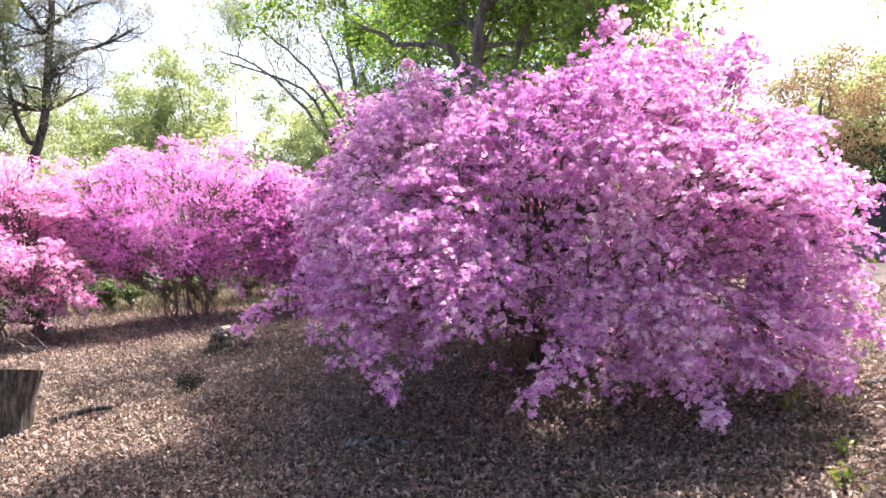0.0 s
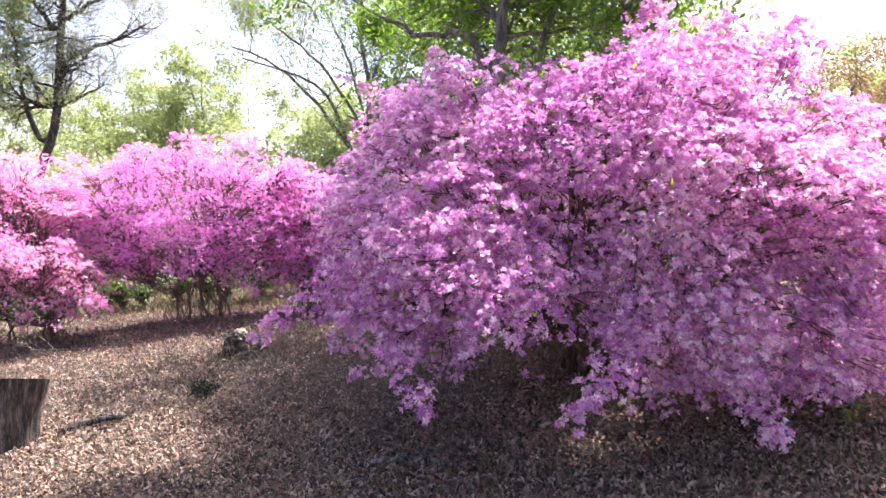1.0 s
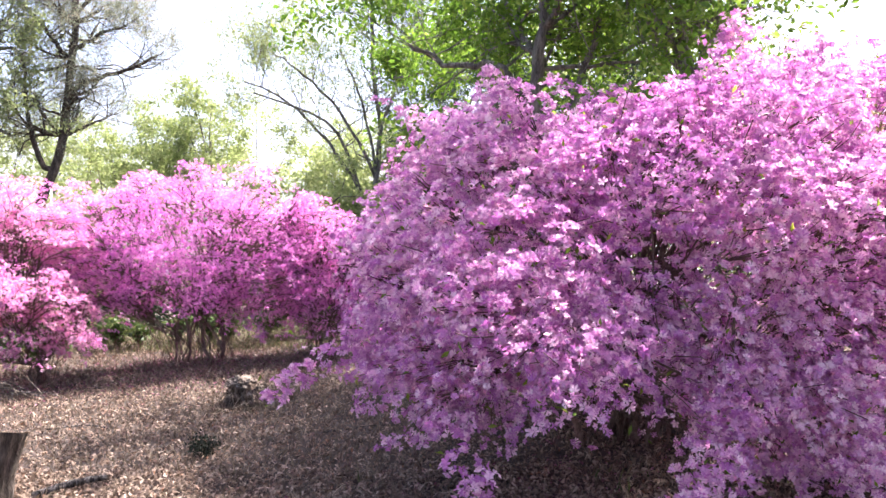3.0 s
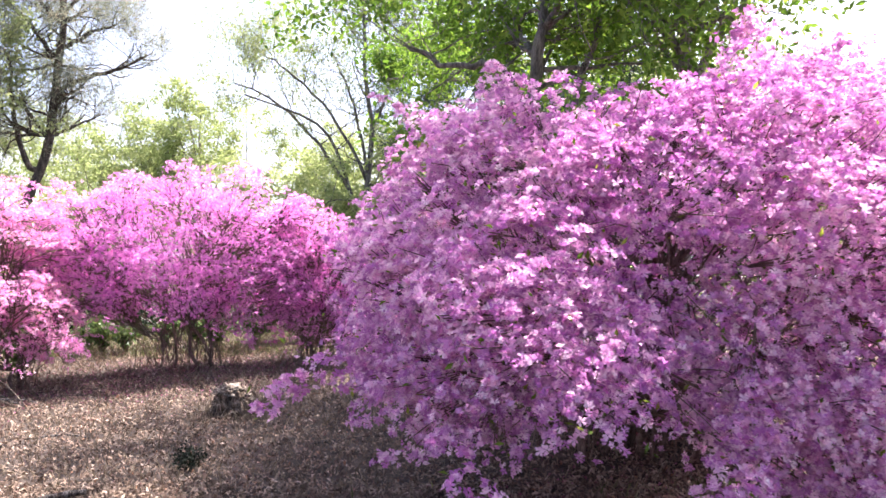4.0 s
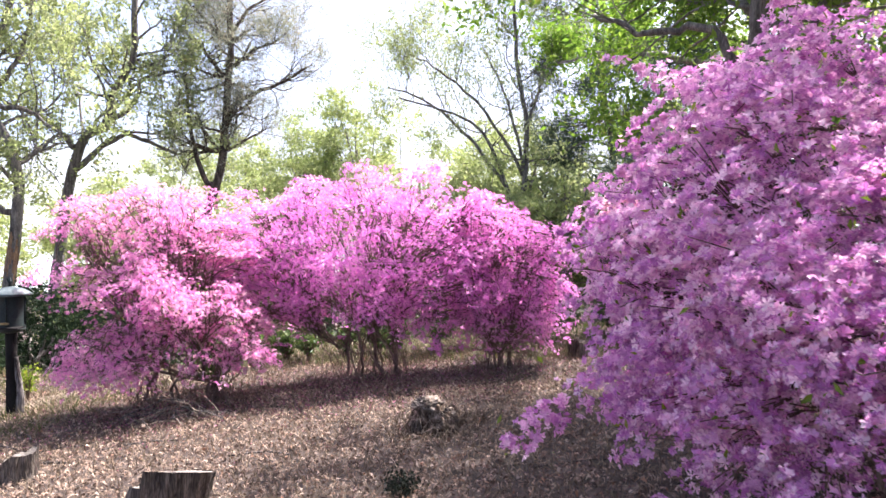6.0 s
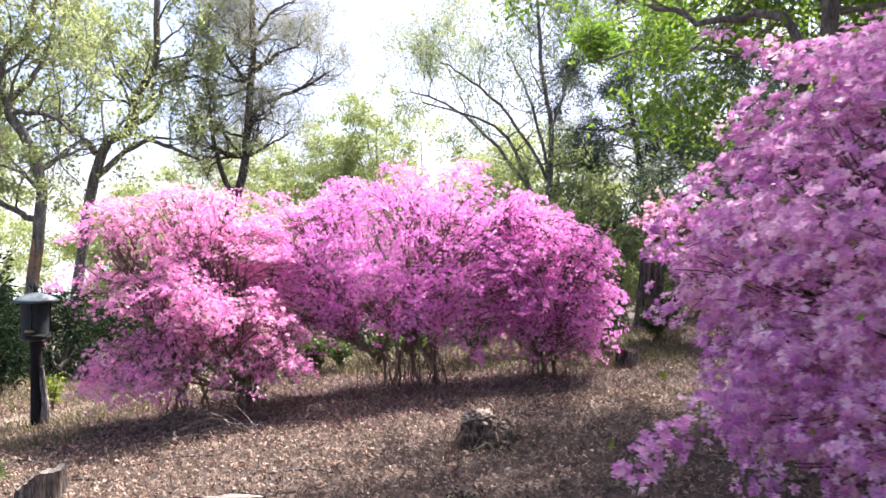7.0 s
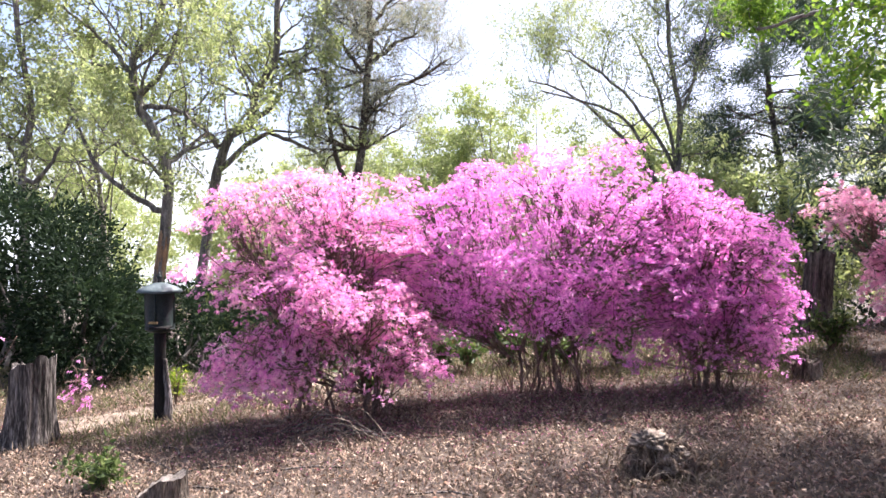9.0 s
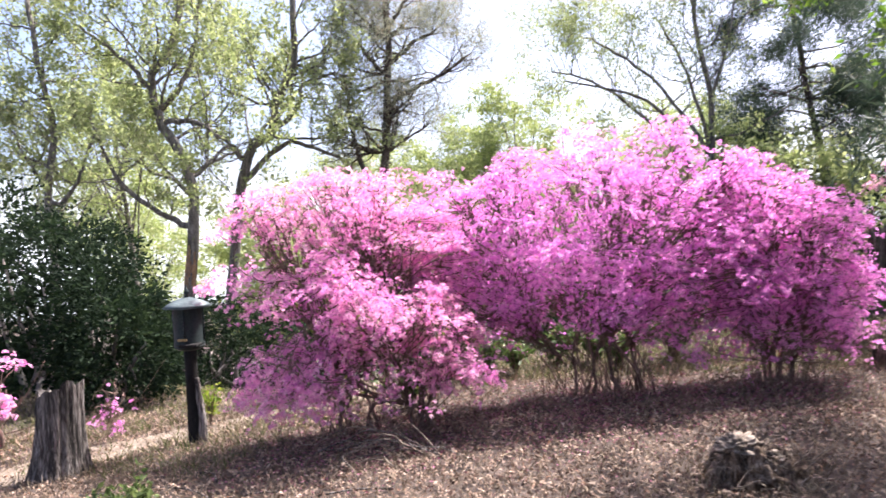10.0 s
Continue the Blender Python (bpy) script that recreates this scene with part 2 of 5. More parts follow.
def flowers(name, centres, normals, size, rng, petals=5, simple=False):
    """Open five-petalled flowers, each one island: petals are folded kites round a shared heart."""
    n = len(centres)
    a, b = axes_for(normals, rng)
    s = size * rng.uniform(0.7, 1.25, n)
    if simple:
        verts = np.empty((n, 1 + 2 * petals, 3))
        verts[:, 0] = centres - normals * (s * 0.4)[:, None]
        for k in range(petals):
            for e in (0, 1):
                th = 2 * np.pi * (k + (-0.24, 0.24)[e]) / petals + rng.normal(0, 0.1, n)
                ln = s * rng.uniform(0.75, 1.15, n)
                verts[:, 1 + 2 * k + e] = centres + (a * np.cos(th)[:, None] + b * np.sin(th)[:, None]) * ln[:, None] + normals * (rng.normal(0.12, 0.2, n) * s)[:, None]
        base = (np.arange(n) * (1 + 2 * petals))[:, None]
        return sheet_mesh(name, verts.reshape(-1, 3), np.concatenate([base + np.array([[0, 1 + 2 * k, 2 + 2 * k]]) for k in range(petals)], axis=0))
    verts = np.empty((n, 1 + 3 * petals, 3))
    verts[:, 0] = centres - normals * (s * 0.45)[:, None]
    for k in range(petals):
        th = 2 * np.pi * k / petals + rng.normal(0, 0.13, n)
        out = a * np.cos(th)[:, None] + b * np.sin(th)[:, None]
        side = b * np.cos(th)[:, None] - a * np.sin(th)[:, None]
        ln = s * rng.uniform(0.8, 1.15, n)
        lift = rng.normal(0.12, 0.16, n) * s
        w = s * rng.uniform(0.24, 0.36, n)
        mid = centres + out * (ln * 0.58)[:, None] + normals * (0.1 * s)[:, None]
        verts[:, 1 + 3 * k] = mid + side * w[:, None]
        verts[:, 2 + 3 * k] = centres + out * ln[:, None] + normals * lift[:, None]
        verts[:, 3 + 3 * k] = mid - side * w[:, None]
    base = (np.arange(n) * (1 + 3 * petals))[:, None]
    quads = np.concatenate([base + np.array([[0, 1 + 3 * k, 2 + 3 * k, 3 + 3 * k]]) for k in range(petals)], axis=0)
    return sheet_mesh(name, verts.reshape(-1, 3), quads)


def leaves(name, centres, ways, size, rng, slim=0.45, fold=0.25, flat=None):
    """Leaf blades, each one folded kite that points along its way."""
    n = len(centres)
    ways = unit(ways)
    side, up = axes_for(ways, rng)
    if flat is not None:
        side = unit(np.cross(ways, unit(flat + rng.normal(0, 0.45, ways.shape))))
        up = np.cross(side, ways)
    s = size * rng.uniform(0.6, 1.35, n)
    w = (s * slim * 0.5 * rng.uniform(0.8, 1.2, n))[:, None]
    mid = centres + ways * (s * 0.45)[:, None] + up * (s * fold * 0.3)[:, None]
    verts = np.stack([centres, mid + side * w, centres + ways * s[:, None] - up * (s * fold * rng.uniform(-0.3, 1, n))[:, None], mid - side * w], axis=1)
    return sheet_mesh(name, verts.reshape(-1, 3), (np.arange(n) * 4)[:, None] + np.arange(4)[None, :])


def smooth_path(points, n):
    """A curve with n points through a few given ones."""
    p = np.asarray(points, float)
    if len(p) == 2:
        return p[0] + (p[1] - p[0]) * np.linspace(0, 1, n)[:, None]
    p = np.vstack([2 * p[0] - p[1], p, 2 * p[-1] - p[-2]])
    out = []
    for u in np.linspace(0, len(p) - 3 - 1e-6, n):
        i, f = int(u), u - int(u)
        a, b, c, d = p[i:i + 4]
        out.append(0.5 * (2 * b + (c - a) * f + (2 * a - 5 * b + 4 * c - d) * f * f + (3 * b - a - 3 * c + d) * f ** 3))
    return np.array(out)


def ground_z(x, y):
    """Height of the ground: a bank that rises to the east, level farther off, falling away behind the woods."""
    x, y = np.asarray(x, float), np.asarray(y, float)
    z = 0.0873 * np.clip(x, -8.5, 7.0) + 0.0055 * np.clip(y, -5, 14) - 0.002
    f = np.clip((-3.0 - x) / 5.0, 0, 1)
    crest = 13.5 - 4.1 * f * f * (3 - 2 * f)
    z = z - 0.25 * np.clip(y - crest, 0, 60) - 0.2 * np.clip(-12.5 - x, 0, 60)
    z = z + 0.02 * np.sin(x * 2.1 + 0.7 * y) * np.cos(y * 1.7 - 0.4 * x) + 0.012 * np.sin(x * 5.3 + 1.1) * np.sin(y * 4.7 + x)
    return z


def gz(x, y):
    return float(ground_z(x, y))


# ---- ground ----
def grid_sheet(name, xs, ys, lift=0.0):
    gx, gy = np.meshgrid(xs, ys)
    v = np.stack([gx.ravel(), gy.ravel(), ground_z(gx, gy).ravel() + lift], axis=1)
    nx, ny = len(xs), len(ys)
    i = (np.arange(ny - 1)[:, None] * nx + np.arange(nx - 1)[None, :]).ravel()
    me = sheet_mesh(name, v, np.stack([i, i + 1, i + nx + 1, i + nx], axis=1))
    me.shade_smooth()
    return me


def far_steps(near_lo, near_hi, step, reach):
    k = np.linspace(0, 1, 26)[1:] ** 3
    return np.concatenate([(near_lo - reach * k)[::-1], np.arange(near_lo, near_hi, step), near_hi + reach * k])


ground = new("ground", grid_sheet("ground", far_steps(-13, 8, 0.16, 900), far_steps(-2, 16, 0.16, 900)))
ground.data.materials.append(MAT["soil"])
tagged(ground, "brown woodland soil on a gentle bank under dry leaves", "ground", kind="structure")


def haze_glow_ring():
    """Added glowing ring: the valley's far side and its hazy brightness, thinning out upward."""
    b = Build()
    n = 96
    ang = np.arange(n) * 2 * np.pi / n
    rows = [(-90, 330), (-20, 330), (10, 331), (36, 332)]
    b.add(np.concatenate([np.stack([r * np.cos(ang), r * np.sin(ang), np.full(n, float(z))], axis=1) for z, r in rows]),
          [(i * n + j, i * n + (j + 1) % n, (i + 1) * n + (j + 1) % n, (i + 1) * n + j) for i in range(3) for j in range(n)])
    m, nd, ln, bsdf = shader("haze_glow")
    # Emission whitens the low sky; nothing there gives light.
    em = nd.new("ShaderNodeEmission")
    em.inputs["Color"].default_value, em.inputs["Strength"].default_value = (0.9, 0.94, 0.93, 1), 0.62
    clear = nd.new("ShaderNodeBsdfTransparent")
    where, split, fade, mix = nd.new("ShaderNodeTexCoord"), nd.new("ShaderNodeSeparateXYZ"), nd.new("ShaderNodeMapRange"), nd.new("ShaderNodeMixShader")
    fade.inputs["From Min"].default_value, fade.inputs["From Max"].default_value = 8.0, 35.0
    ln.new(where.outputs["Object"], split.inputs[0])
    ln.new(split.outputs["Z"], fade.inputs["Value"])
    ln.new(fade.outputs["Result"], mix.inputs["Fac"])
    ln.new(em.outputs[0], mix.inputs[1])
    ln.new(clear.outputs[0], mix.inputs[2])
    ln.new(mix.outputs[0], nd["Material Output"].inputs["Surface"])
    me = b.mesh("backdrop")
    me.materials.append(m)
    tagged(new("backdrop", me), "pale glowing backdrop ring for the hazy wooded distance beyond the hill", "backdrop", kind="structure")


haze_glow_ring()


def path_sheet(name, line, width, label):
    """A bare sandy track that follows the ground."""
    c = smooth_path([(x, y, 0) for x, y in line], 40)
    t = unit(np.gradient(c, axis=0))
    s = np.stack([-t[:, 1], t[:, 0], 0 * t[:, 0]], axis=1)
    rng = np.random.default_rng(5)
    rows = []
    for k, f in enumerate(np.linspace(-1, 1, 9)):
        edge = 1 + (0.15 * np.sin(np.arange(40) * 0.9 + k) if abs(f) == 1 else 0)
        p = c + s * (f * width / 2 * edge)[:, None] if abs(f) == 1 else c + s * (f * width / 2)
        lift = -0.02 if abs(f) == 1 else 0.012
        rows.append(np.stack([p[:, 0], p[:, 1], ground_z(p[:, 0], p[:, 1]) + lift + rng.uniform(0, 0.004, 40)], axis=1))
    v = np.concatenate(rows)
    i = (np.arange(8)[:, None] * 40 + np.arange(39)[None, :]).ravel()
    me = sheet_mesh(name, v, np.stack([i, i + 1, i + 41, i + 40], axis=1))
    me.shade_smooth()
    me.materials.append(MAT["sand"])
    ob = new(name, me)
    return tagged(ob, label, "path", kind="structure")


path_sheet("path_west", [(-9.6, 2.5), (-8.6, 5.2), (-8.0, 7.2), (-6.6, 8.9), (-6.2, 11.5)], 0.75, "pale bare sandy footpath beside the azaleas")
path_sheet("path_east", [(1.2, -9.0), (1.7, -3.5), (2.4, 0.5), (3.1, 3.5), (4.2, 6.5), (6.5, 9.5)], 1.5, "pale bare sandy footpath with scattered leaves")


def scatter(count, x0, x1, y0, y1, rng, keep=None):
    x, y = rng.uniform(x0, x1, count), rng.uniform(y0, y1, count)
    if keep is not None:
        ok = keep(x, y, rng)
        x, y = x[ok], y[ok]
    return np.stack([x, y, ground_z(x, y)], axis=1)


def west_distance(x, y):
    """Roughly how far a spot lies from the middle of the western path."""
    line = np.array([(-9.6, 2.5), (-8.6, 5.2), (-8.0, 7.2), (-6.9, 8.6), (-6.2, 11.5)])
    mid = np.interp(y, line[:, 1], line[:, 0])
    return np.abs(x - mid)


def east_distance(x, y):
    line = np.array([(1.2, -9.0), (1.7, -3.5), (2.4, 0.5), (3.1, 3.5), (4.2, 6.5), (6.5, 9.5)])
    return np.abs(x - np.interp(y, line[:, 1], line[:, 0]))


def lay_litter():
    rng = np.random.default_rng(11)

    def keep(x, y, r):
        bare = np.minimum(west_distance(x, y) / 0.36, east_distance(x, y) / 0.8)
        return r.uniform(size=len(x)) < np.clip(bare - 0.3, 0.25, 1)
    pts = np.vstack([scatter(125000, -9.5, 4.5, 2.2, 8.5, rng, keep), scatter(62000, -10, 4.5, 8, 13, rng, keep), scatter(50000, -3.5, 3.5, 2.2, 5.2, rng, keep), scatter(17000, -7, 5, -3.0, 2.3, rng, keep)])
    n = len(pts)
    pts[:, 2] += rng.uniform(0.002, 0.035, n)
    ways = rng.normal(size=(n, 3)) * [1, 1, 0.4]
    me = leaves("leaf_litter", pts, ways, 0.04, rng, rng.uniform(0.14, 0.5, n), 0.9, np.array([0, 0, 1.0]))
    me.materials.append(MAT["litter"])
    tagged(new("leaf_litter", me), "dry brown and grey fallen leaves covering the ground", "leaf litter", kind="stuff")


def lay_grass():
    rng = np.random.default_rng(12)
    pts = np.vstack([scatter(9000, -7.5, 0.5, 5.0, 8.5, rng), scatter(10000, -7.5, 0, 8.3, 11, rng), scatter(500, -2.8, -2.1, 6.6, 7.2, rng), scatter(2500, -3, 3, 2.6, 5.5, rng), scatter(2600, -9.6, -6.4, 5.8, 8.6, rng), scatter(1800, -1.5, 2.2, 3.0, 5.0, rng)])
    n = len(pts)
    ways = rng.normal(size=(n, 3)) * [0.55, 0.55, 0.2] + [0, 0, 0.8]
    me = leaves("dry_grass", pts, ways, 0.1, rng, 0.06, 0.5)
    me.materials.append(MAT["straw"])
    tagged(new("dry_grass", me), "straw-coloured dead grass stalks among the fallen leaves", "dry grass", kind="stuff")

    def bank(x, y, r):
        return r.uniform(size=len(x)) < 0.2 + 0.8 * (west_distance(x, y) > 0.45)
    pts = np.vstack([scatter(8500, -11, -6.0, 6.6, 10.5, rng, bank), scatter(9000, -6.5, -1, 9.5, 12, rng), scatter(900, -1.2, 2.0, 2.8, 5.2, rng, lambda x, y, r: (np.sin(x * 3) * np.sin(y * 2.7) > 0.1)), scatter(1600, 1.5, 4.5, 2.8, 7.5, rng, lambda x, y, r: (np.sin(x * 4) * np.sin(y * 3.1) > 0.35))])
    n = len(pts)
    ways = rng.normal(size=(n, 3)) * [0.5, 0.5, 0.2] + [0, 0, 0.85]
    me = leaves("grass", pts, ways, 0.11, rng, 0.07, 0.5)
    me.materials.append(MAT["grass"])
    tagged(new("grass", me), "thin yellow-green spring grass along the path", "grass", kind="stuff")


def lay_petals():
    """Petals shed under the shrubs; their red also stands in for blossom-tinted light."""
    rng = np.random.default_rng(13)
    spots = [(-5.4, 7.5, 1.0, 2400), (-3.9, 8.4, 1.05, 3800), (-2.5, 8.8, 0.85, 2200), (0.4, 4.9, 1.3, 900)]
    xy = np.vstack([rng.normal(0, 0.55, (n, 2)) * r + [x, y] for x, y, r, n in spots])
    pts = np.column_stack([xy, ground_z(xy[:, 0], xy[:, 1]) + rng.uniform(0.01, 0.035, len(xy))])
    me = leaves("fallen_petals", pts, rng.normal(size=pts.shape) * [1, 1, 0.3], 0.022, rng, 0.6, 0.4, np.array([0, 0, 1.0]))
    me.materials.append(MAT["petal_dry"])
    tagged(new("fallen_petals", me), "withered petals fallen on the dry leaves, their red partly for blossom-tinted light", "petals", kind="stuff")


lay_litter()
lay_grass()
lay_petals()


# ---- shrubs ----
def lobes_points(lobes, count, rng, shell=0.16, gate=0.0, cell=1.6):
    """Places and outward directions spread over the skin of a union of ellipsoids, with uneven gaps."""
    lobes = np.asarray(lobes, float)
    area = (lobes[:, 3] * lobes[:, 4] + lobes[:, 4] * lobes[:, 5] + lobes[:, 3] * lobes[:, 5])
    pick = rng.choice(len(lobes), size=count * 2, p=area / area.sum())
    d = unit(rng.normal(size=(count * 2, 3)))
    r = 1 - np.abs(rng.normal(0, shell, count * 2)) + rng.normal(0, 0.03, count * 2)
    c, rad = lobes[pick, :3], lobes[pick, 3:6]
    p = c + d * rad * r[:, None]
    inside = np.zeros(len(p), bool)
    for k in range(len(lobes)):
        q = np.linalg.norm((p - lobes[k, :3]) / lobes[k, 3:6], axis=1)
        inside |= (q < 0.75) & (pick != k)
    nrm = unit(d / rad)
    ok = ~inside
    p, nrm = p[ok], nrm[ok]
    if gate > -1:
        g = np.array([noise.noise(Vector((a * cell, b * cell, e * cell * 2.2))) for a, b, e in p])
        ok = g > gate + rng.normal(0, 0.12, len(p))
        p, nrm = p[ok], nrm[ok]
    return p[:count], nrm[:count]


def azalea(name, base, lobes, clumps, trusses, per_truss, size, petal, label, seed, stems, stem_spots, sprays=(), gate=-0.12, leaf_count=0, spread=0.05, clump_r=0.2, group="azaleas", inner=0.2, hollows=(), simple=True, stem_r=1.0, flat=0.35, thin_back=0.0, shell=0.1, skirt=0, shoots=0, reach=420):
    """A multi-stemmed azalea in full flower: stems, branches, and flowers in trusses on spreading sprays."""
    rng = np.random.default_rng(seed)
    base = np.array([base[0], base[1], gz(base[0], base[1])])
    root = thing(name, base, label, "shrub", group)
    lob = np.array(lobes, float)
    lob[:, :3] -= base
    # sprays of twigs: flattened tufts over the skin of the crown, each with its own tilt
    cp, cn = lobes_points(lob, clumps, rng, shell, gate, 1.3)
    for hx, hy, hz, rx, ry, rz in hollows:
        ok = np.linalg.norm((cp + base - [hx, hy, hz]) / [rx, ry, rz], axis=1) > 1
        cp, cn = cp[ok], cn[ok]
    cr = clump_r * rng.uniform(0.55, 1.45, len(cp))
    if skirt:
        # low drooping tufts, thin and uneven, under the edge of the crown
        m = rng.integers(0, len(lob), skirt)
        a = rng.uniform(0, 2 * np.pi, skirt)
        q = lob[m, :3] + np.stack([np.cos(a) * lob[m, 3] * 0.85, np.sin(a) * lob[m, 4] * 0.85, -lob[m, 5] * rng.uniform(0.4, 1.45, skirt)], axis=1)
        cp, cn = np.vstack([cp, q]), np.vstack([cn, np.stack([np.cos(a), np.sin(a), 0 * a - 0.3], axis=1)])
        cr = np.concatenate([cr, clump_r * rng.uniform(0.3, 0.7, skirt)])
    k = rng.choice(len(cp), trusses, p=cr ** 2 / (cr ** 2).sum())
    tilt = unit(cn * 0.55 + [0, 0, 0.75] + rng.normal(0, 0.25, cn.shape))
    d = unit(rng.normal(size=(trusses, 3)))
    h = np.sum(d * tilt[k], axis=1)
    d = d + tilt[k] * (np.where(h < 0, -0.7 * h, 0) - flat * h)[:, None]
    p = cp[k] + d * cr[k][:, None] * (1 - np.abs(rng.normal(0, 0.25, trusses)))[:, None]
    nrm = unit(tilt[k] * 0.7 + d * 0.6)
    if thin_back:
        ok = (cn[k][:, 1] < 0.35) | (cn[k][:, 2] > 0.75) | (rng.uniform(size=trusses) > thin_back)
        k, p, nrm = k[ok], p[ok], nrm[ok]
    deep = rng.uniform(size=len(k)) < inner
    k_of = k
    p[deep] -= cn[k][deep] * rng.uniform(0.1, 0.45, deep.sum())[:, None]
    for line, width, extra in sprays:
        c = smooth_path(np.array(line) - base, 30)
        i = rng.integers(0, 30, extra)
        taper = 1.15 - i / 29.0 * 0.85
        off = rng.normal(size=(extra, 3)) * (width * taper)[:, None]
        p, nrm = np.vstack([p, c[i] + off]), np.vstack([nrm, unit(off + [0, 0, 0.02])])
    low = ground_z(p[:, 0] + base[0], p[:, 1] + base[1]) - base[2] + 0.12
    ok = p[:, 2] > low
    p, nrm = p[ok], nrm[ok]
    k = np.repeat(np.arange(len(p)), rng.poisson(per_truss, len(p)))
    off = unit(rng.normal(size=(len(k), 3)))
    facing = unit(off * 0.75 + nrm[k] * 0.75 + [0, 0, 0.3])
    centres = p[k] + facing * spread * rng.uniform(0.3, 1.0, len(k))[:, None] * [1, 1, 0.8]
    hidden = np.concatenate([deep | (cn[k_of][:, 1] > 0.45), np.zeros(len(ok) - len(deep), bool)])[ok][k] if not simple else np.zeros(len(k), bool)
    tagged(part("blossoms", flowers("blossoms", centres[~hidden], facing[~hidden], size, rng, simple=simple), petal, root), kind="stuff")
    if hidden.any():
        tagged(part("inner_blossoms", flowers("inner_blossoms", centres[hidden], facing[hidden], size * 1.1, rng, simple=True), petal, root), kind="stuff")
    if leaf_count:
        i = rng.integers(0, len(p), leaf_count)
        me = leaves("young_leaves", p[i] + rng.normal(0, 0.06, (leaf_count, 3)), nrm[i] + rng.normal(0, 0.7, (leaf_count, 3)), 0.035, rng, 0.4)
        tagged(part("young_leaves", me, MAT["bud_leaf"], root, "small fresh green leaves between the flowers"), kind="stuff")
    # stems fan out of the ground and fork, branches reach for the sprays
    ends = []
    for s in range(stems):
        spot = stem_spots[s % len(stem_spots)]
        x0, y0 = spot[0] + rng.normal(0, 0.07), spot[1] + rng.normal(0, 0.07)
        z0 = gz(x0, y0) - base[2] - 0.05
        start = np.array([x0 - base[0], y0 - base[1], z0])
        kk = s % len(lob)
        goal = lob[kk, :3] + unit(rng.normal(size=3)) * lob[kk, 3:6] * 0.55
        goal[2] = max(goal[2], z0 + 0.7)
        mid = start * 0.55 + goal * 0.45
        mid[2] = z0 + (goal[2] - z0) * 0.6
        mid += rng.normal(0, 0.07, 3)
        quarter = start * 0.88 + goal * 0.12
        quarter[2] = z0 + (goal[2] - z0) * 0.3
        c = smooth_path([start, quarter + rng.normal(0, 0.045, 3), mid, goal], 14)
        c[1:-1] += rng.normal(0, 0.012, (12, 3))
        b = Build()
        r0 = rng.choice([0.009, 0.013, 0.018, 0.026]) * rng.uniform(0.85, 1.2) * stem_r
        b.tube(c, np.linspace(r0 * 1.15, r0 * 0.35, 14), 6, True, 0.12, rng)
        for _ in range(2):
            i = int(rng.integers(4, 9))
            e = c[i] + (goal - c[i]) * 0.8 + rng.normal(0, 0.3, 3) * [1, 1, 0.5]
            f = smooth_path([c[i], (c[i] + e) / 2 + rng.normal(0, 0.04, 3), e], 8)
            b.tube(f, np.linspace(r0 * 0.6, r0 * 0.2, 8), 5, True, 0.1, rng)
        part("stem", b, MAT["twig"], root)
        ends.append((c, r0))
    if shoots:
        sb = Build()
        for _ in range(shoots):
            spot = stem_spots[int(rng.integers(0, len(stem_spots)))]
            x0, y0 = spot[0] + rng.normal(0, 0.17), spot[1] + rng.normal(0, 0.12)
            a = np.array([x0 - base[0], y0 - base[1], gz(x0, y0) - base[2] - 0.03])
            e = a + [rng.normal(0, 0.13), rng.normal(0, 0.1), rng.uniform(0.2, 0.75)]
            sb.tube(smooth_path([a, (a + e) / 2 + rng.normal(0, 0.03, 3), e], 5), np.linspace(0.0055, 0.0025, 5), 3, False)
        tagged(part("basal_shoot_tuft", sb, MAT["twig"], root, "thin brown shoots round the foot"), kind="stuff")
    tw = Build()
    for i in range(min(len(cp), reach)):
        goal = cp[i]
        best = min(range(len(ends)), key=lambda e: np.linalg.norm(ends[e][0][9] - goal))
        c, r0 = ends[best]
        a = c[int(rng.integers(5, 13))]
        mid = (a + goal) / 2 + rng.normal(0, 0.07, 3) + [0, 0, 0.08]
        q = smooth_path([a, mid, goal], 7)
        q[1:-1] += rng.normal(0, 0.012, (5, 3))
        tw.tube(q, np.linspace(0.007, 0.003, 7), 3, False)
        for _ in range(3):
            e = goal + rng.normal(0, 0.6, 3) * cr[i] * [1, 1, 0.6]
            tw.tube(smooth_path([q[4], (q[5] + e) / 2 + rng.normal(0, 0.02, 3), e], 4), [0.0035, 0.003, 0.0025, 0.002], 3, False)
    tagged(part("twig_spray", tw, MAT["twig"], root, "thin dark twiggy branches"), kind="stuff")
    return root


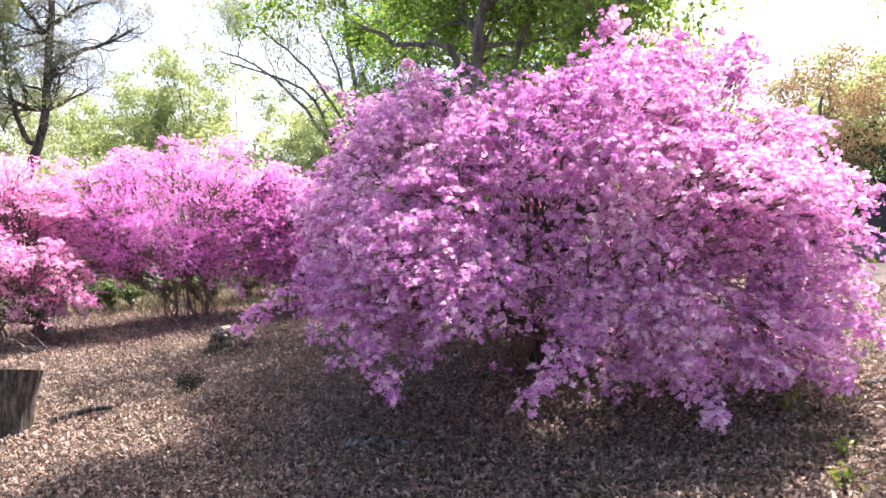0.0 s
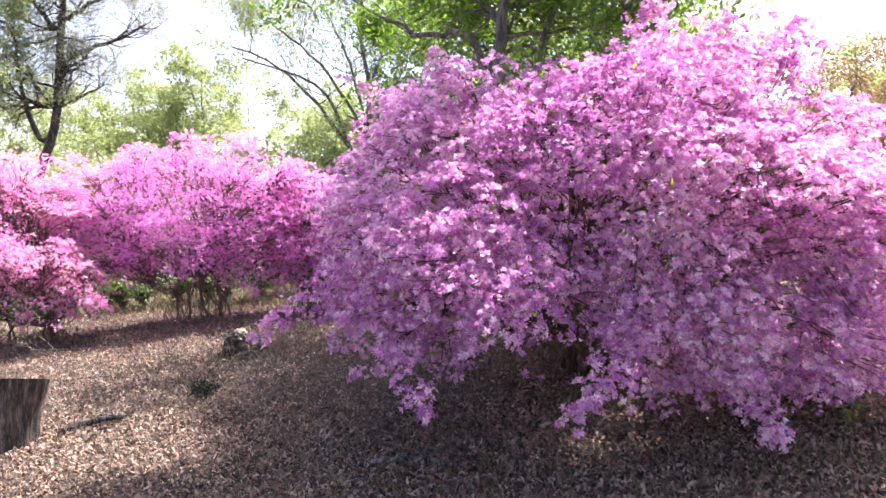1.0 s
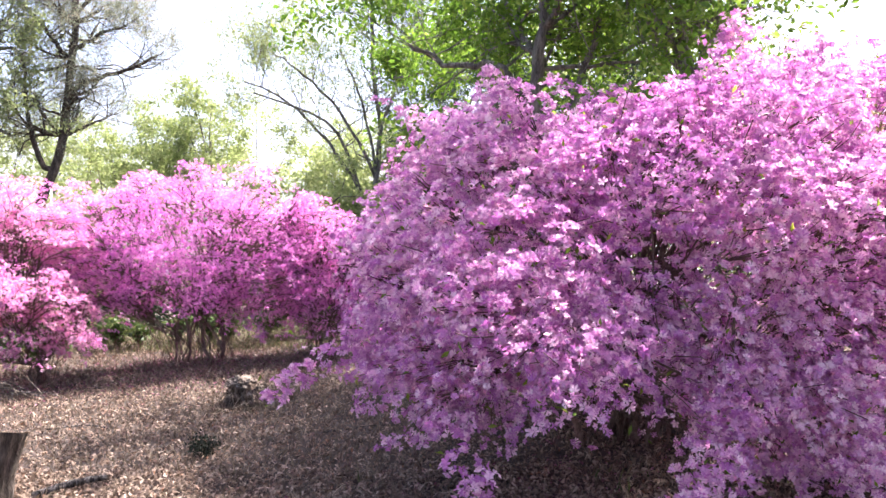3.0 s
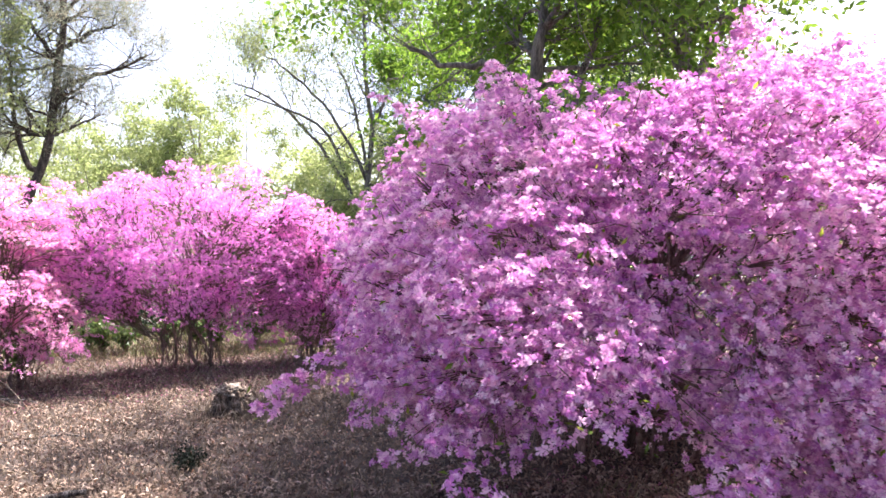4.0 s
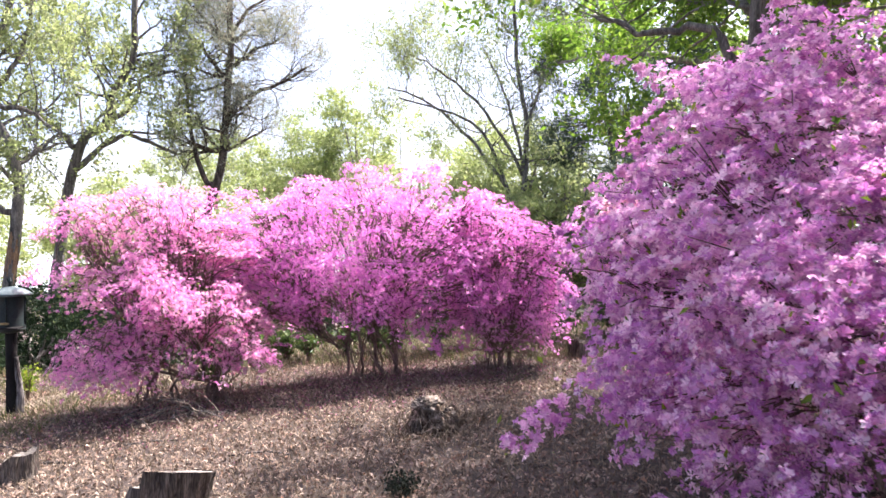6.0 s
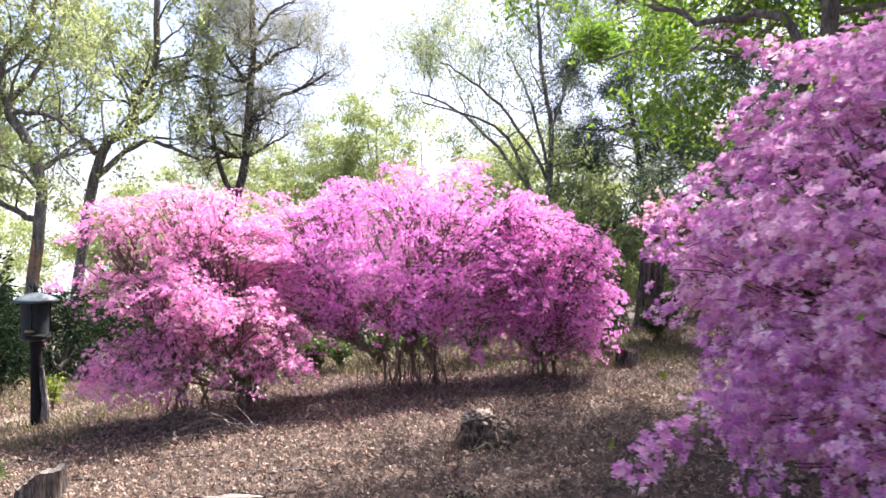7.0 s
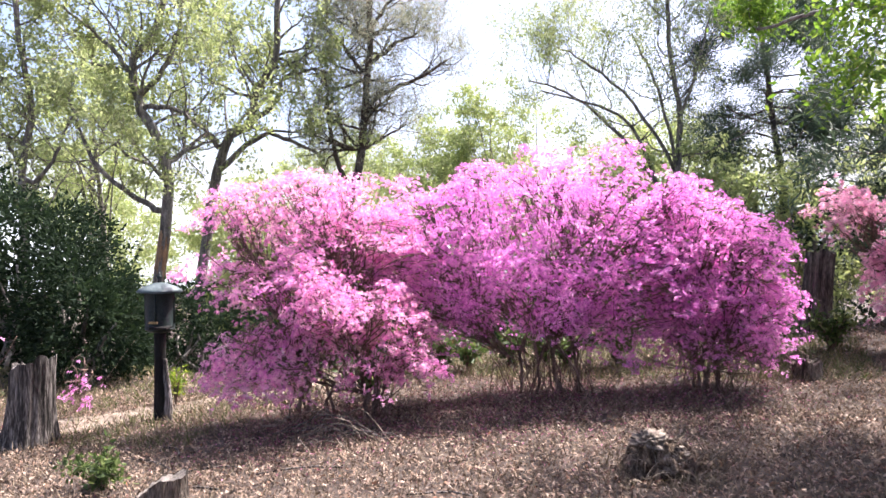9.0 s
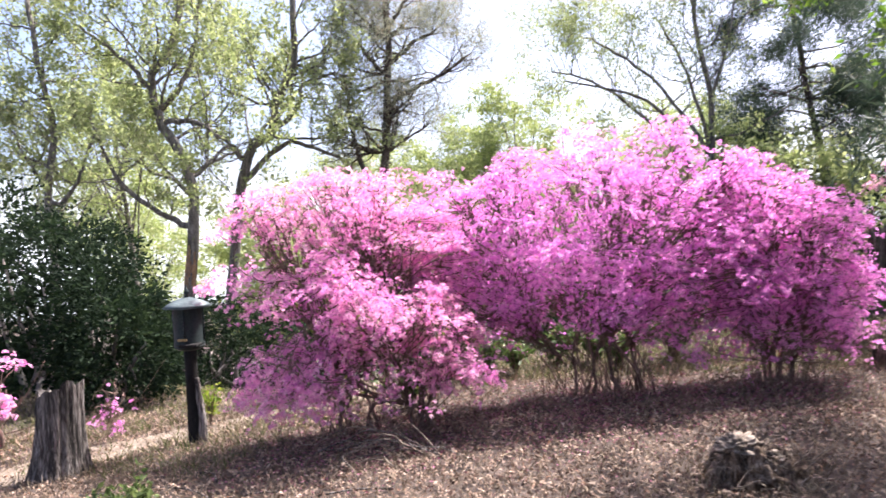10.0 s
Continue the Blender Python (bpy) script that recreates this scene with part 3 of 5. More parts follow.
azalea(
    "azalea_shrub", (0.55, 5.7),
    [(0.7, 5.3, 1.1, 1.6, 1.6, 1.05), (-0.35, 4.75, 1.2, 0.72, 0.8, 0.75), (1.6, 5.0, 0.85, 0.8, 0.95, 0.65), (0.6, 6.3, 1.0, 1.4, 0.9, 0.8),
     (0.95, 5.0, 1.95, 0.6, 0.7, 0.36), (-0.15, 4.9, 1.85, 0.6, 0.6, 0.33), (-0.6, 5.1, 1.75, 0.4, 0.5, 0.28), (0.35, 4.6, 1.8, 0.5, 0.5, 0.26), (1.45, 4.8, 1.75, 0.5, 0.5, 0.33),
     (0.35, 4.2, 1.66, 0.62, 0.5, 0.2), (0.95, 4.1, 1.55, 0.6, 0.5, 0.2), (1.5, 4.4, 1.42, 0.6, 0.55, 0.24), (1.85, 4.75, 1.26, 0.46, 0.65, 0.32), (0.7, 4.4, 1.95, 0.5, 0.4, 0.16),
     (-0.3, 3.98, 1.21, 0.34, 0.42, 0.27), (-0.14, 3.86, 0.99, 0.34, 0.4, 0.2), (-0.75, 5.2, 1.25, 0.52, 0.65, 0.45), (-0.7, 4.85, 0.85, 0.46, 0.5, 0.32), (-0.55, 4.35, 0.72, 0.42, 0.5, 0.24),
     (1.25, 4.4, 0.72, 0.65, 0.6, 0.34), (0.55, 4.2, 0.88, 0.4, 0.45, 0.18), (1.9, 4.5, 0.72, 0.42, 0.5, 0.3), (0.85, 4.25, 1.15, 0.5, 0.4, 0.16), (1.35, 4.95, 2.02, 0.45, 0.45, 0.26), (1.8, 4.9, 1.7, 0.4, 0.45, 0.24), (1.45, 4.95, 2.25, 0.26, 0.3, 0.14)],
    1700, 26000, 4.6, 0.0185, MAT["petal_mauve"], "large spreading azalea covered in mauve-pink blossom, drooping to the ground", 21, 18,
    [(0.35, 5.75), (0.5, 5.65), (0.62, 5.8), (0.45, 5.9), (0.3, 5.55), (0.7, 5.6)],
    sprays=[([(-0.8, 4.35, 0.98), (-1.15, 4.2, 0.82), (-1.43, 4.12, 0.6)], 0.045, 80), ([(0.5, 3.75, 0.85), (0.42, 3.5, 0.65), (0.22, 3.4, 0.45)], 0.06, 100),
            ([(-0.6, 3.65, 0.8), (-0.5, 3.45, 0.6), (-0.4, 3.4, 0.45)], 0.05, 55), ([(1.0, 3.85, 0.75), (1.12, 3.8, 0.5), (1.25, 3.8, 0.24)], 0.08, 130),
            ([(1.9, 4.4, 0.75), (2.0, 4.3, 0.55), (2.05, 4.25, 0.3)], 0.08, 100), ([(2.0, 4.6, 1.4), (2.2, 4.5, 1.48), (2.34, 4.5, 1.48)], 0.05, 60), ([(1.5, 4.9, 2.2), (1.62, 4.9, 2.36), (1.66, 4.9, 2.44)], 0.06, 60),
            ([(1.0, 5.0, 2.2), (0.85, 4.9, 2.45), (0.75, 4.9, 2.6)], 0.09, 110), ([(1.0, 4.9, 2.2), (1.15, 4.8, 2.36), (1.2, 4.8, 2.42)], 0.08, 80),
            ([(-0.5, 4.9, 1.9), (-0.85, 5.0, 2.02), (-1.15, 5.05, 2.12)], 0.035, 30), ([(-0.3, 4.7, 1.95), (-0.45, 4.6, 2.1), (-0.5, 4.6, 2.2)], 0.06, 60)],
    leaf_count=2600, gate=-0.42, simple=False, inner=0.34, flat=0.45, thin_back=0.6, clump_r=0.15, shell=0.05, hollows=[(0.12, 4.6, 0.35, 0.5, 1.7, 0.5)], skirt=60, shoots=40, reach=520)

azalea("azalea_shrub", (-5.3, 7.9),
       [(-5.4, 7.8, 0.8, 0.55, 0.52, 0.52), (-5.15, 7.5, 0.66, 0.6, 0.5, 0.3), (-5.0, 7.75, 0.35, 0.55, 0.5, 0.4), (-5.55, 7.9, 1.4, 0.6, 0.45, 0.26), (-5.72, 7.35, 0.1, 0.5, 0.36, 0.26), (-5.1, 8.1, 0.9, 0.55, 0.5, 0.45), (-6.15, 7.65, 1.3, 0.4, 0.35, 0.3), (-6.1, 7.6, 0.72, 0.45, 0.36, 0.18), (-4.6, 7.65, 0.3, 0.32, 0.35, 0.26)],
       400, 10500, 2.8, 0.016, MAT["petal_pink"], "rose-pink azalea in full flower with bare forked stems", 22, 12,
       [(-5.76, 7.84), (-5.7, 7.95), (-5.3, 7.9), (-5.0, 7.96), (-4.9, 7.9)], sprays=[([(-5.4, 7.9, 1.55), (-5.1, 7.95, 1.64), (-4.75, 8.0, 1.55)], 0.06, 120), ([(-6.0, 7.6, 1.2), (-6.4, 7.55, 1.25), (-6.75, 7.5, 1.2)], 0.05, 80), ([(-5.8, 7.4, 0.3), (-6.1, 7.3, 0.1), (-6.3, 7.3, -0.14)], 0.1, 260), ([(-6.2, 7.5, 0.9), (-6.6, 7.5, 0.85), (-6.85, 7.5, 0.78)], 0.07, 110), ([(-4.7, 7.7, 0.35), (-4.4, 7.6, 0.22), (-4.15, 7.6, 0.1)], 0.07, 120)], gate=-0.17, leaf_count=700, clump_r=0.14, stem_r=0.95, shell=0.16, flat=0.5, inner=0.3, skirt=75, shoots=45)
azalea("azalea_shrub", (-3.7, 8.9),
       [(-3.75, 8.9, 1.08, 0.85, 0.8, 0.74), (-4.5, 8.7, 0.95, 0.68, 0.6, 0.65), (-3.45, 9.0, 1.5, 0.62, 0.55, 0.45), (-3.05, 9.0, 0.85, 0.65, 0.6, 0.6), (-3.9, 8.6, 0.72, 0.85, 0.55, 0.42), (-4.9, 8.6, 1.15, 0.4, 0.4, 0.36), (-4.75, 8.4, 0.65, 0.45, 0.4, 0.4), (-5.1, 8.6, 0.9, 0.4, 0.45, 0.45), (-4.3, 8.8, 1.5, 0.4, 0.4, 0.28), (-2.9, 9.05, 1.32, 0.5, 0.45, 0.42)],
       620, 16500, 2.7, 0.0155, MAT["petal_magenta"], "tall magenta azalea in full flower above clustered bare stems", 23, 18,
       [(-3.85, 8.9), (-3.66, 8.95), (-3.42, 8.97), (-3.95, 8.85), (-3.72, 8.8), (-3.35, 8.9)],
       sprays=[([(-3.4, 9.0, 1.7), (-3.15, 9.0, 1.9), (-2.95, 9.0, 1.95)], 0.07, 130), ([(-3.6, 8.9, 1.7), (-3.75, 8.9, 1.9), (-4.0, 8.9, 1.95)], 0.07, 120), ([(-4.8, 8.6, 1.4), (-4.95, 8.6, 1.6), (-5.1, 8.6, 1.68)], 0.06, 80), ([(-3.2, 8.7, 0.4), (-3.0, 8.6, 0.25), (-2.9, 8.5, 0.1)], 0.08, 90)], gate=-0.42, leaf_count=400, clump_r=0.15, stem_r=0.6, shell=0.16, flat=0.5, inner=0.3, skirt=110, shoots=40)
azalea("azalea_shrub", (-2.35, 9.2),
       [(-2.4, 9.3, 0.85, 0.56, 0.55, 0.6), (-2.1, 9.4, 0.88, 0.4, 0.42, 0.48), (-2.4, 9.1, 0.45, 0.55, 0.45, 0.36), (-2.6, 9.3, 1.2, 0.48, 0.45, 0.42), (-2.0, 9.3, 0.5, 0.35, 0.35, 0.3)],
       300, 9000, 2.6, 0.0155, MAT["petal_purple"], "purple-magenta azalea in full flower", 24, 12,
       [(-2.4, 9.2), (-2.3, 9.25)], gate=-0.5, leaf_count=250, clump_r=0.15, stem_r=0.5, shell=0.16, flat=0.5, inner=0.3, skirt=70, shoots=25)
azalea("azalea_shrub", (-0.5, 11.3),
       [(-1.25, 11.0, 1.45, 0.28, 0.3, 0.25), (-0.62, 11.0, 0.7, 0.4, 0.35, 0.38), (-0.5, 11.0, 1.15, 0.45, 0.35, 0.45), (0.0, 11.2, 0.65, 0.65, 0.5, 0.55), (-0.25, 10.8, 0.4, 0.5, 0.4, 0.3), (0.6, 11.3, 0.7, 0.7, 0.7, 0.7)],
       300, 7500, 3.0, 0.021, MAT["petal_salmon"], "salmon-pink azalea in flower beneath the pine", 25, 8,
       [(-0.5, 11.3), (-0.3, 11.3)], gate=-0.3, leaf_count=600, clump_r=0.15, skirt=20, shoots=20)
azalea("azalea_shrub", (-9.0, 6.9),
       [(-9.1, 6.9, -0.05, 0.4, 0.4, 0.3), (-9.5, 6.8, 0.0, 0.35, 0.35, 0.25)],
       40, 900, 3.6, 0.021, MAT["petal_pink"], "small pink azalea beside the sandy path", 26, 5, [(-9.0, 6.9)], gate=-0.05, clump_r=0.14)
azalea("azalea_sapling", (-8.05, 7.5), [(-8.05, 7.5, -0.38, 0.12, 0.1, 0.16)],
       9, 60, 3.0, 0.016, MAT["petal_purple"], "spindly young azalea with a few pink flowers", 27, 3, [(-8.05, 7.5)], gate=-2, clump_r=0.07, stem_r=0.12)


# ---- trees ----
def limb(b, p, d, length, r, depth, rng, kids, tips, up=0.12, wander=0.22, spread=0.9):
    """A wandering branch that forks into smaller ones; leaf spots are noted along the last order."""
    n = 6
    pts = [np.array(p, float)]
    d = unit(np.asarray(d, float))
    for _ in range(n):
        d = unit(d + rng.normal(0, wander, 3) + np.array([0, 0, up * rng.uniform(0.2, 1.6)]))
        pts.append(pts[-1] + d * length / n)
    pts = np.array(pts)
    radii = np.linspace(r, r * 0.42, n + 1)
    b.tube(pts, radii, 6 if r > 0.03 else 4 if r > 0.012 else 3, False)
    if depth == 0:
        for i in range(1, n + 1):
            tips.append((pts[i], unit(pts[i] - pts[i - 1])))
        return
    for k in range(kids[depth - 1]):
        i = int(rng.integers(2, n + 1)) if k else n
        t = unit(pts[i] - pts[i - 1])
        side = unit(np.cross(t, unit(rng.normal(size=3))))
        limb(b, pts[i], t + side * spread * rng.uniform(0.5, 1.3), length * rng.uniform(0.45, 0.75), max(radii[i] * rng.uniform(0.5, 0.75), 0.004), depth - 1, rng, kids, tips, up, wander, spread)


def tree(name, trunk, r0, label, seed, leaf_mat, limbs=(), kids=(3, 3), crown_from=0.4, order=2, branch_count=9, reach=1.6, leaf_size=0.08, per_tip=3, slim=0.5, bark="bark",
         up=0.12, droop=-0.1, scatter_r=0.1, group="trees", leaf_label="thin pale spring leaves", taper=0.45, level=None, tufts=1.0, away=(0, 0, 0), peeled=None, foot_flare=(0.45, 26), trunk_count=None, west=None, gaps=(), short=99):
    """A tree: trunk and main limbs follow given lines, branches and leaves grow from them."""
    rng = np.random.default_rng(seed)
    trunk = np.array(trunk, float)
    foot = np.array([trunk[0, 0], trunk[0, 1], gz(trunk[0, 0], trunk[0, 1])])
    root = thing(name, foot, label, "tree", group)
    line = trunk - foot
    line = np.vstack([[line[0, 0] * 1.0, line[0, 1], -0.15], line[line[:, 2] > 0.15]]) if line[0, 2] <= 0.15 else np.vstack([[line[0, 0], line[0, 1], -0.15], line])
    c = smooth_path(line, 26)
    c[1:-1] += rng.normal(0, r0 * 0.12, (24, 3))
    rad = r0 * (1 - (1 - taper) * np.linspace(0, 1, 26)) + r0 * foot_flare[0] * np.exp(-np.linspace(0, 1, 26) * foot_flare[1])
    b = Build()
    b.tube(c, rad, 10, True, 0.07, rng)
    part("trunk", b, MAT[bark], root)
    if peeled:
        pb = Build()
        lo, hi = peeled
        for a in np.linspace(-2.6, 0.6, 13):
            za, zb = lo + rng.uniform(0, 0.45) * (hi - lo), hi - rng.uniform(0, 0.5) * (hi - lo)
            zs = np.linspace(za, zb, 6)
            mid = np.stack([np.interp(zs, c[:, 2], c[:, m]) for m in range(3)], axis=1)
            rr = np.interp(zs, c[:, 2], rad) * rng.uniform(1.02, 1.06)
            w = rng.uniform(0.08, 0.17)
            edge = [mid + np.stack([rr * np.cos(a + q), rr * np.sin(a + q), 0 * zs], axis=1) for q in (-w, w)]
            pb.add(np.concatenate(edge), [(k, k + 1, k + 7, k + 6) for k in range(5)])
        part("peeled_bark", pb, MAT["bark_tan"], root, "tan peeled stretch of bark")
    lm = []
    for spec in limbs:
        q = smooth_path(np.array(spec, float) - foot, 14)
        q[1:-1] += rng.normal(0, 0.02, (12, 3))
        j = int(np.argmin(np.linalg.norm(c - q[0], axis=1)))
        q[0] = c[j]
        rr = rad[j] * 0.68
        lb = Build()
        lb.tube(q, np.linspace(rr, rr * 0.4, 14), 7, True, 0.06, rng)
        part("limb", lb, MAT[bark], root)
        lm.append((q, np.linspace(rr, rr * 0.4, 14)))
    tips = []
    for n, (q, rr) in enumerate([(c, rad)] + lm):
        far = reach * (0.42 if n > short else 1.0)
        lo = int(len(q) * (crown_from if q is c else 0.3))
        count = (trunk_count or branch_count) if q is c else max(4, branch_count // (4 if n > short else 2))
        for k in range(count):
            i = int(rng.integers(lo, len(q))) if k else len(q) - 1
            t = unit(q[i] - q[i - 1])
            side = unit(np.cross(t, unit(rng.normal(size=3))))
            d = side + t * rng.uniform(0.1, 0.7)
            d = d + np.array(away)
            if level is not None:
                d = np.array([d[0], d[1], level * abs(rng.normal(0, 0.6))])
            tw = Build()
            limb(tw, q[i], d, far * rng.uniform(0.6, 1.2) * (1 - 0.35 * i / len(q)), max(rr[i] * 0.42, 0.008), order, rng, kids, tips, up)
            part("branch", tw, MAT[bark], root)
    if west is not None:
        tips = [t for t in tips if t[0][0] + foot[0] > west]
    for gx, gy, gz0, gr in gaps:
        tips = [t for t in tips if np.linalg.norm(t[0] + foot - [gx, gy, gz0]) > gr]
    tp, td = np.array([t[0] for t in tips]), np.array([t[1] for t in tips])
    full = rng.uniform(size=len(tp)) < tufts
    k = np.repeat(np.arange(len(tp)), rng.poisson(np.where(full, per_tip / tufts, 0)))
    ways = td[k] * 0.5 + rng.normal(0, 0.6, (len(k), 3)) + [0, 0, droop]
    me = leaves("leaves", tp[k] + rng.normal(0, scatter_r, (len(k), 3)), ways, leaf_size, rng, slim)
    tagged(part("leaves", me, MAT[leaf_mat], root, leaf_label), kind="stuff")
    return root


tree("oak_tree", [(-15.41, 15.20, -2.98), (-15.24, 15.30, -1.63), (-14.95, 15.40, 0.47), (-14.81, 15.46, 2.49), (-15.41, 15.25, 3.94), (-15.62, 15.20, 5.01), (-15.20, 15.42, 5.67), (-14.87, 15.63, 7.25)], 0.155,
     "crooked grey oak with thin yellow-green spring leaves", 31, "leaf_pale",
     [[(-14.82, 15.42, 1.44), (-15.37, 15.18, 1.77), (-16.35, 14.78, 2.62), (-16.98, 14.55, 4.20)], [(-15.39, 15.27, 4.28), (-14.94, 15.50, 4.88), (-14.61, 15.69, 5.94), (-14.52, 15.78, 7.26)], [(-15.44, 15.24, 3.94), (-14.68, 15.57, 3.89), (-13.95, 15.88, 3.30)], [(-15.54, 15.22, 4.61), (-16.16, 14.97, 5.40), (-17.15, 14.57, 6.32)]], branch_count=16, reach=2.3, kids=(4, 4), per_tip=4.3, tufts=0.36, peeled=(2.6, 3.9), leaf_size=0.105)
tree("oak_tree", [(-17.11, 18.20, -3.94), (-16.72, 18.20, -2.24), (-16.37, 18.30, -0.04), (-15.80, 18.39, 3.19), (-15.11, 18.72, 3.97), (-14.92, 18.85, 4.90), (-14.44, 19.11, 6.00), (-14.49, 19.18, 8.17)], 0.175,
     "crooked grey oak with thin yellow-green spring leaves", 32, "leaf_pale",
     [[(-15.11, 18.72, 3.97), (-14.41, 19.06, 4.67), (-14.28, 19.15, 5.22), (-13.44, 19.54, 5.53)], [(-15.78, 18.40, 3.19), (-16.39, 18.15, 4.03), (-17.53, 17.66, 4.58)], [(-15.76, 18.37, 2.72), (-14.69, 18.91, 3.66), (-13.40, 19.46, 3.20)]], branch_count=16, reach=2.5, kids=(4, 4), per_tip=4.3, tufts=0.36, leaf_size=0.11)
tree("oak_tree", [(-17.30, 13.68, -1.93), (-17.39, 13.72, 0.13), (-17.51, 13.76, 2.45), (-17.35, 13.89, 3.74), (-17.62, 13.83, 5.28), (-17.83, 13.80, 6.95)], 0.115,
     "slender grey oak with sparse spring leaves", 33, "leaf_pale",
     [[(-17.51, 13.76, 2.45), (-17.81, 13.65, 2.96), (-18.23, 13.49, 3.87)], [(-17.38, 13.81, 2.06), (-16.92, 14.04, 2.58), (-16.47, 14.28, 3.74)]], branch_count=16, reach=2.0, kids=(4, 4), per_tip=3.6, tufts=0.36, leaf_size=0.1)
tree("pine_tree", [(-12.78, 19.36, -2.22), (-12.70, 19.52, 0.87), (-12.18, 19.84, 3.04), (-12.11, 19.96, 5.05), (-12.03, 20.04, 6.28), (-12.17, 20.12, 9.83)], 0.16,
     "tall thin pine with sparse grey-green needles", 34, "needle_grey",
     [[(-12.51, 19.66, 2.11), (-12.97, 19.52, 3.81), (-13.14, 19.50, 5.35)], [(-12.12, 19.95, 4.5), (-11.3, 20.2, 4.95), (-10.6, 20.3, 5.2), (-9.9, 20.4, 5.6)], [(-12.07, 20.0, 5.6), (-11.4, 20.2, 6.1), (-10.7, 20.3, 6.4)], [(-12.03, 20.0, 6.5), (-11.5, 20.1, 7.2), (-10.8, 20.2, 7.6)],
      [(-12.04, 20.0, 6.2), (-12.7, 20.0, 6.9), (-13.2, 20.0, 7.4)], [(-12.1, 20.0, 5.3), (-12.7, 19.9, 6.0), (-13.1, 19.9, 6.5)]], bark="bark_pine", branch_count=24, trunk_count=60,
     reach=1.45, leaf_size=0.15, slim=0.09, per_tip=4.6, crown_from=0.5, scatter_r=0.14, tufts=0.75, up=0.1, level=0.4, kids=(4, 3), leaf_label="sparse grey-green needles with rusty ends")
tree("deciduous_tree", [(-4.52, 24.93, -1.45), (-4.52, 25.09, 2.14), (-4.48, 25.20, 4.56), (-4.75, 25.14, 6.23), (-4.95, 25.16, 8.89)], 0.115,
     "slender forked tree with sparse hanging young leaves", 35, "leaf_pale",
     [[(-4.49, 25.12, 2.89), (-5.11, 24.94, 5.39), (-5.83, 24.68, 6.89)], [(-4.52, 25.03, 0.89), (-5.61, 24.66, 3.89), (-6.55, 24.27, 4.72), (-8.23, 23.53, 5.20)], [(-4.49, 25.18, 4.39), (-3.98, 25.48, 6.06), (-3.70, 25.66, 7.56)], [(-4.5, 25.1, 2.9), (-5.9, 24.9, 5.0), (-7.2, 24.8, 6.2), (-8.2, 24.8, 6.8)], [(-4.52, 25.05, 1.6), (-6.2, 24.6, 4.0), (-7.6, 24.5, 5.2), (-8.9, 24.4, 5.7)]], leaf_size=0.11, slim=0.28, droop=-0.9, per_tip=3.7, tufts=0.6, branch_count=24, trunk_count=13, reach=2.5, kids=(4, 4), scatter_r=0.14)
tree("pine_tree", [(-0.90, 27.00, -3.00), (-1.32, 27.00, 0.00), (-1.70, 27.00, 2.72), (-1.95, 27.00, 4.50), (-2.20, 27.00, 6.30), (-2.65, 27.00, 9.50), (-3.07, 27.00, 12.50)], 0.15,
     "tall dark pine with level boughs of drooping needles", 36, "needle", bark="bark_pine", branch_count=84, trunk_count=84, reach=2.2, kids=(4, 3),
     leaf_size=0.26, slim=0.065, per_tip=27, up=-0.02, crown_from=0.14, level=0.06, taper=0.3, scatter_r=0.16, leaf_label="dense dark green needles")
# Fourth limb is added out of view to shade the large azalea's left side.
tree("oak_tree", [(0.2, 8.2, 0.0), (0.0, 8.0, 1.0), (-0.11, 7.9, 2.85), (-0.06, 8.0, 3.6), (-0.1, 8.1, 4.6)], 0.085,
     "spreading oak with bright green young leaves", 37, "leaf_oak",
     [[(-0.05, 7.9, 1.7), (0.31, 7.98, 2.79), (0.45, 8.03, 3.3), (0.55, 8.2, 4.3)], [(-0.1, 7.9, 2.5), (-0.5, 7.95, 2.95), (-1.0, 8.1, 3.0), (-1.4, 8.4, 3.25)], [(-0.06, 8.0, 3.0), (-0.3, 8.3, 3.4), (-0.5, 8.7, 4.0)], [(-0.06, 8.0, 3.3), (0.2, 7.2, 3.9), (0.3, 6.4, 4.1), (0.2, 5.7, 4.2)], [(-0.06, 8.0, 2.4), (-0.5, 9.4, 3.0), (-1.3, 11.0, 3.5), (-2.1, 12.0, 3.6)]],
     # First gap keeps the root stump in sun.
     leaf_size=0.07, slim=0.5, per_tip=9, tufts=0.6, west=-2.9, gaps=((-1.6, 8.5, 3.1, 0.7), (-1.6, 8.7, 1.2, 1.1), (-0.9, 8.5, 0.8, 1.1), (-1.9, 9.8, 1.4, 1.1)), short=4, away=(0.3, 0.5, 0), branch_count=16, reach=1.35, kids=(4, 3), up=0.04, scatter_r=0.13, leaf_label="bright green young oak leaves")
tree("oak_tree", [(1.4, 8.2, 0.1), (1.38, 8.1, 1.5), (1.33, 8.1, 2.9), (1.25, 8.15, 3.6), (1.4, 8.2, 4.8)], 0.1,
     "spreading oak with bright green young leaves", 38, "leaf_oak",
     [[(1.33, 8.1, 2.9), (1.65, 8.0, 3.5), (2.1, 7.9, 4.0)], [(1.25, 8.1, 3.2), (0.8, 8.0, 3.7), (0.5, 7.8, 4.2)]],
     leaf_size=0.085, slim=0.5, per_tip=3.4, away=(0.0, 0.3, 0), branch_count=15, reach=1.35, kids=(4, 3), up=0.04, crown_from=0.5, scatter_r=0.13, leaf_label="bright green young oak leaves")
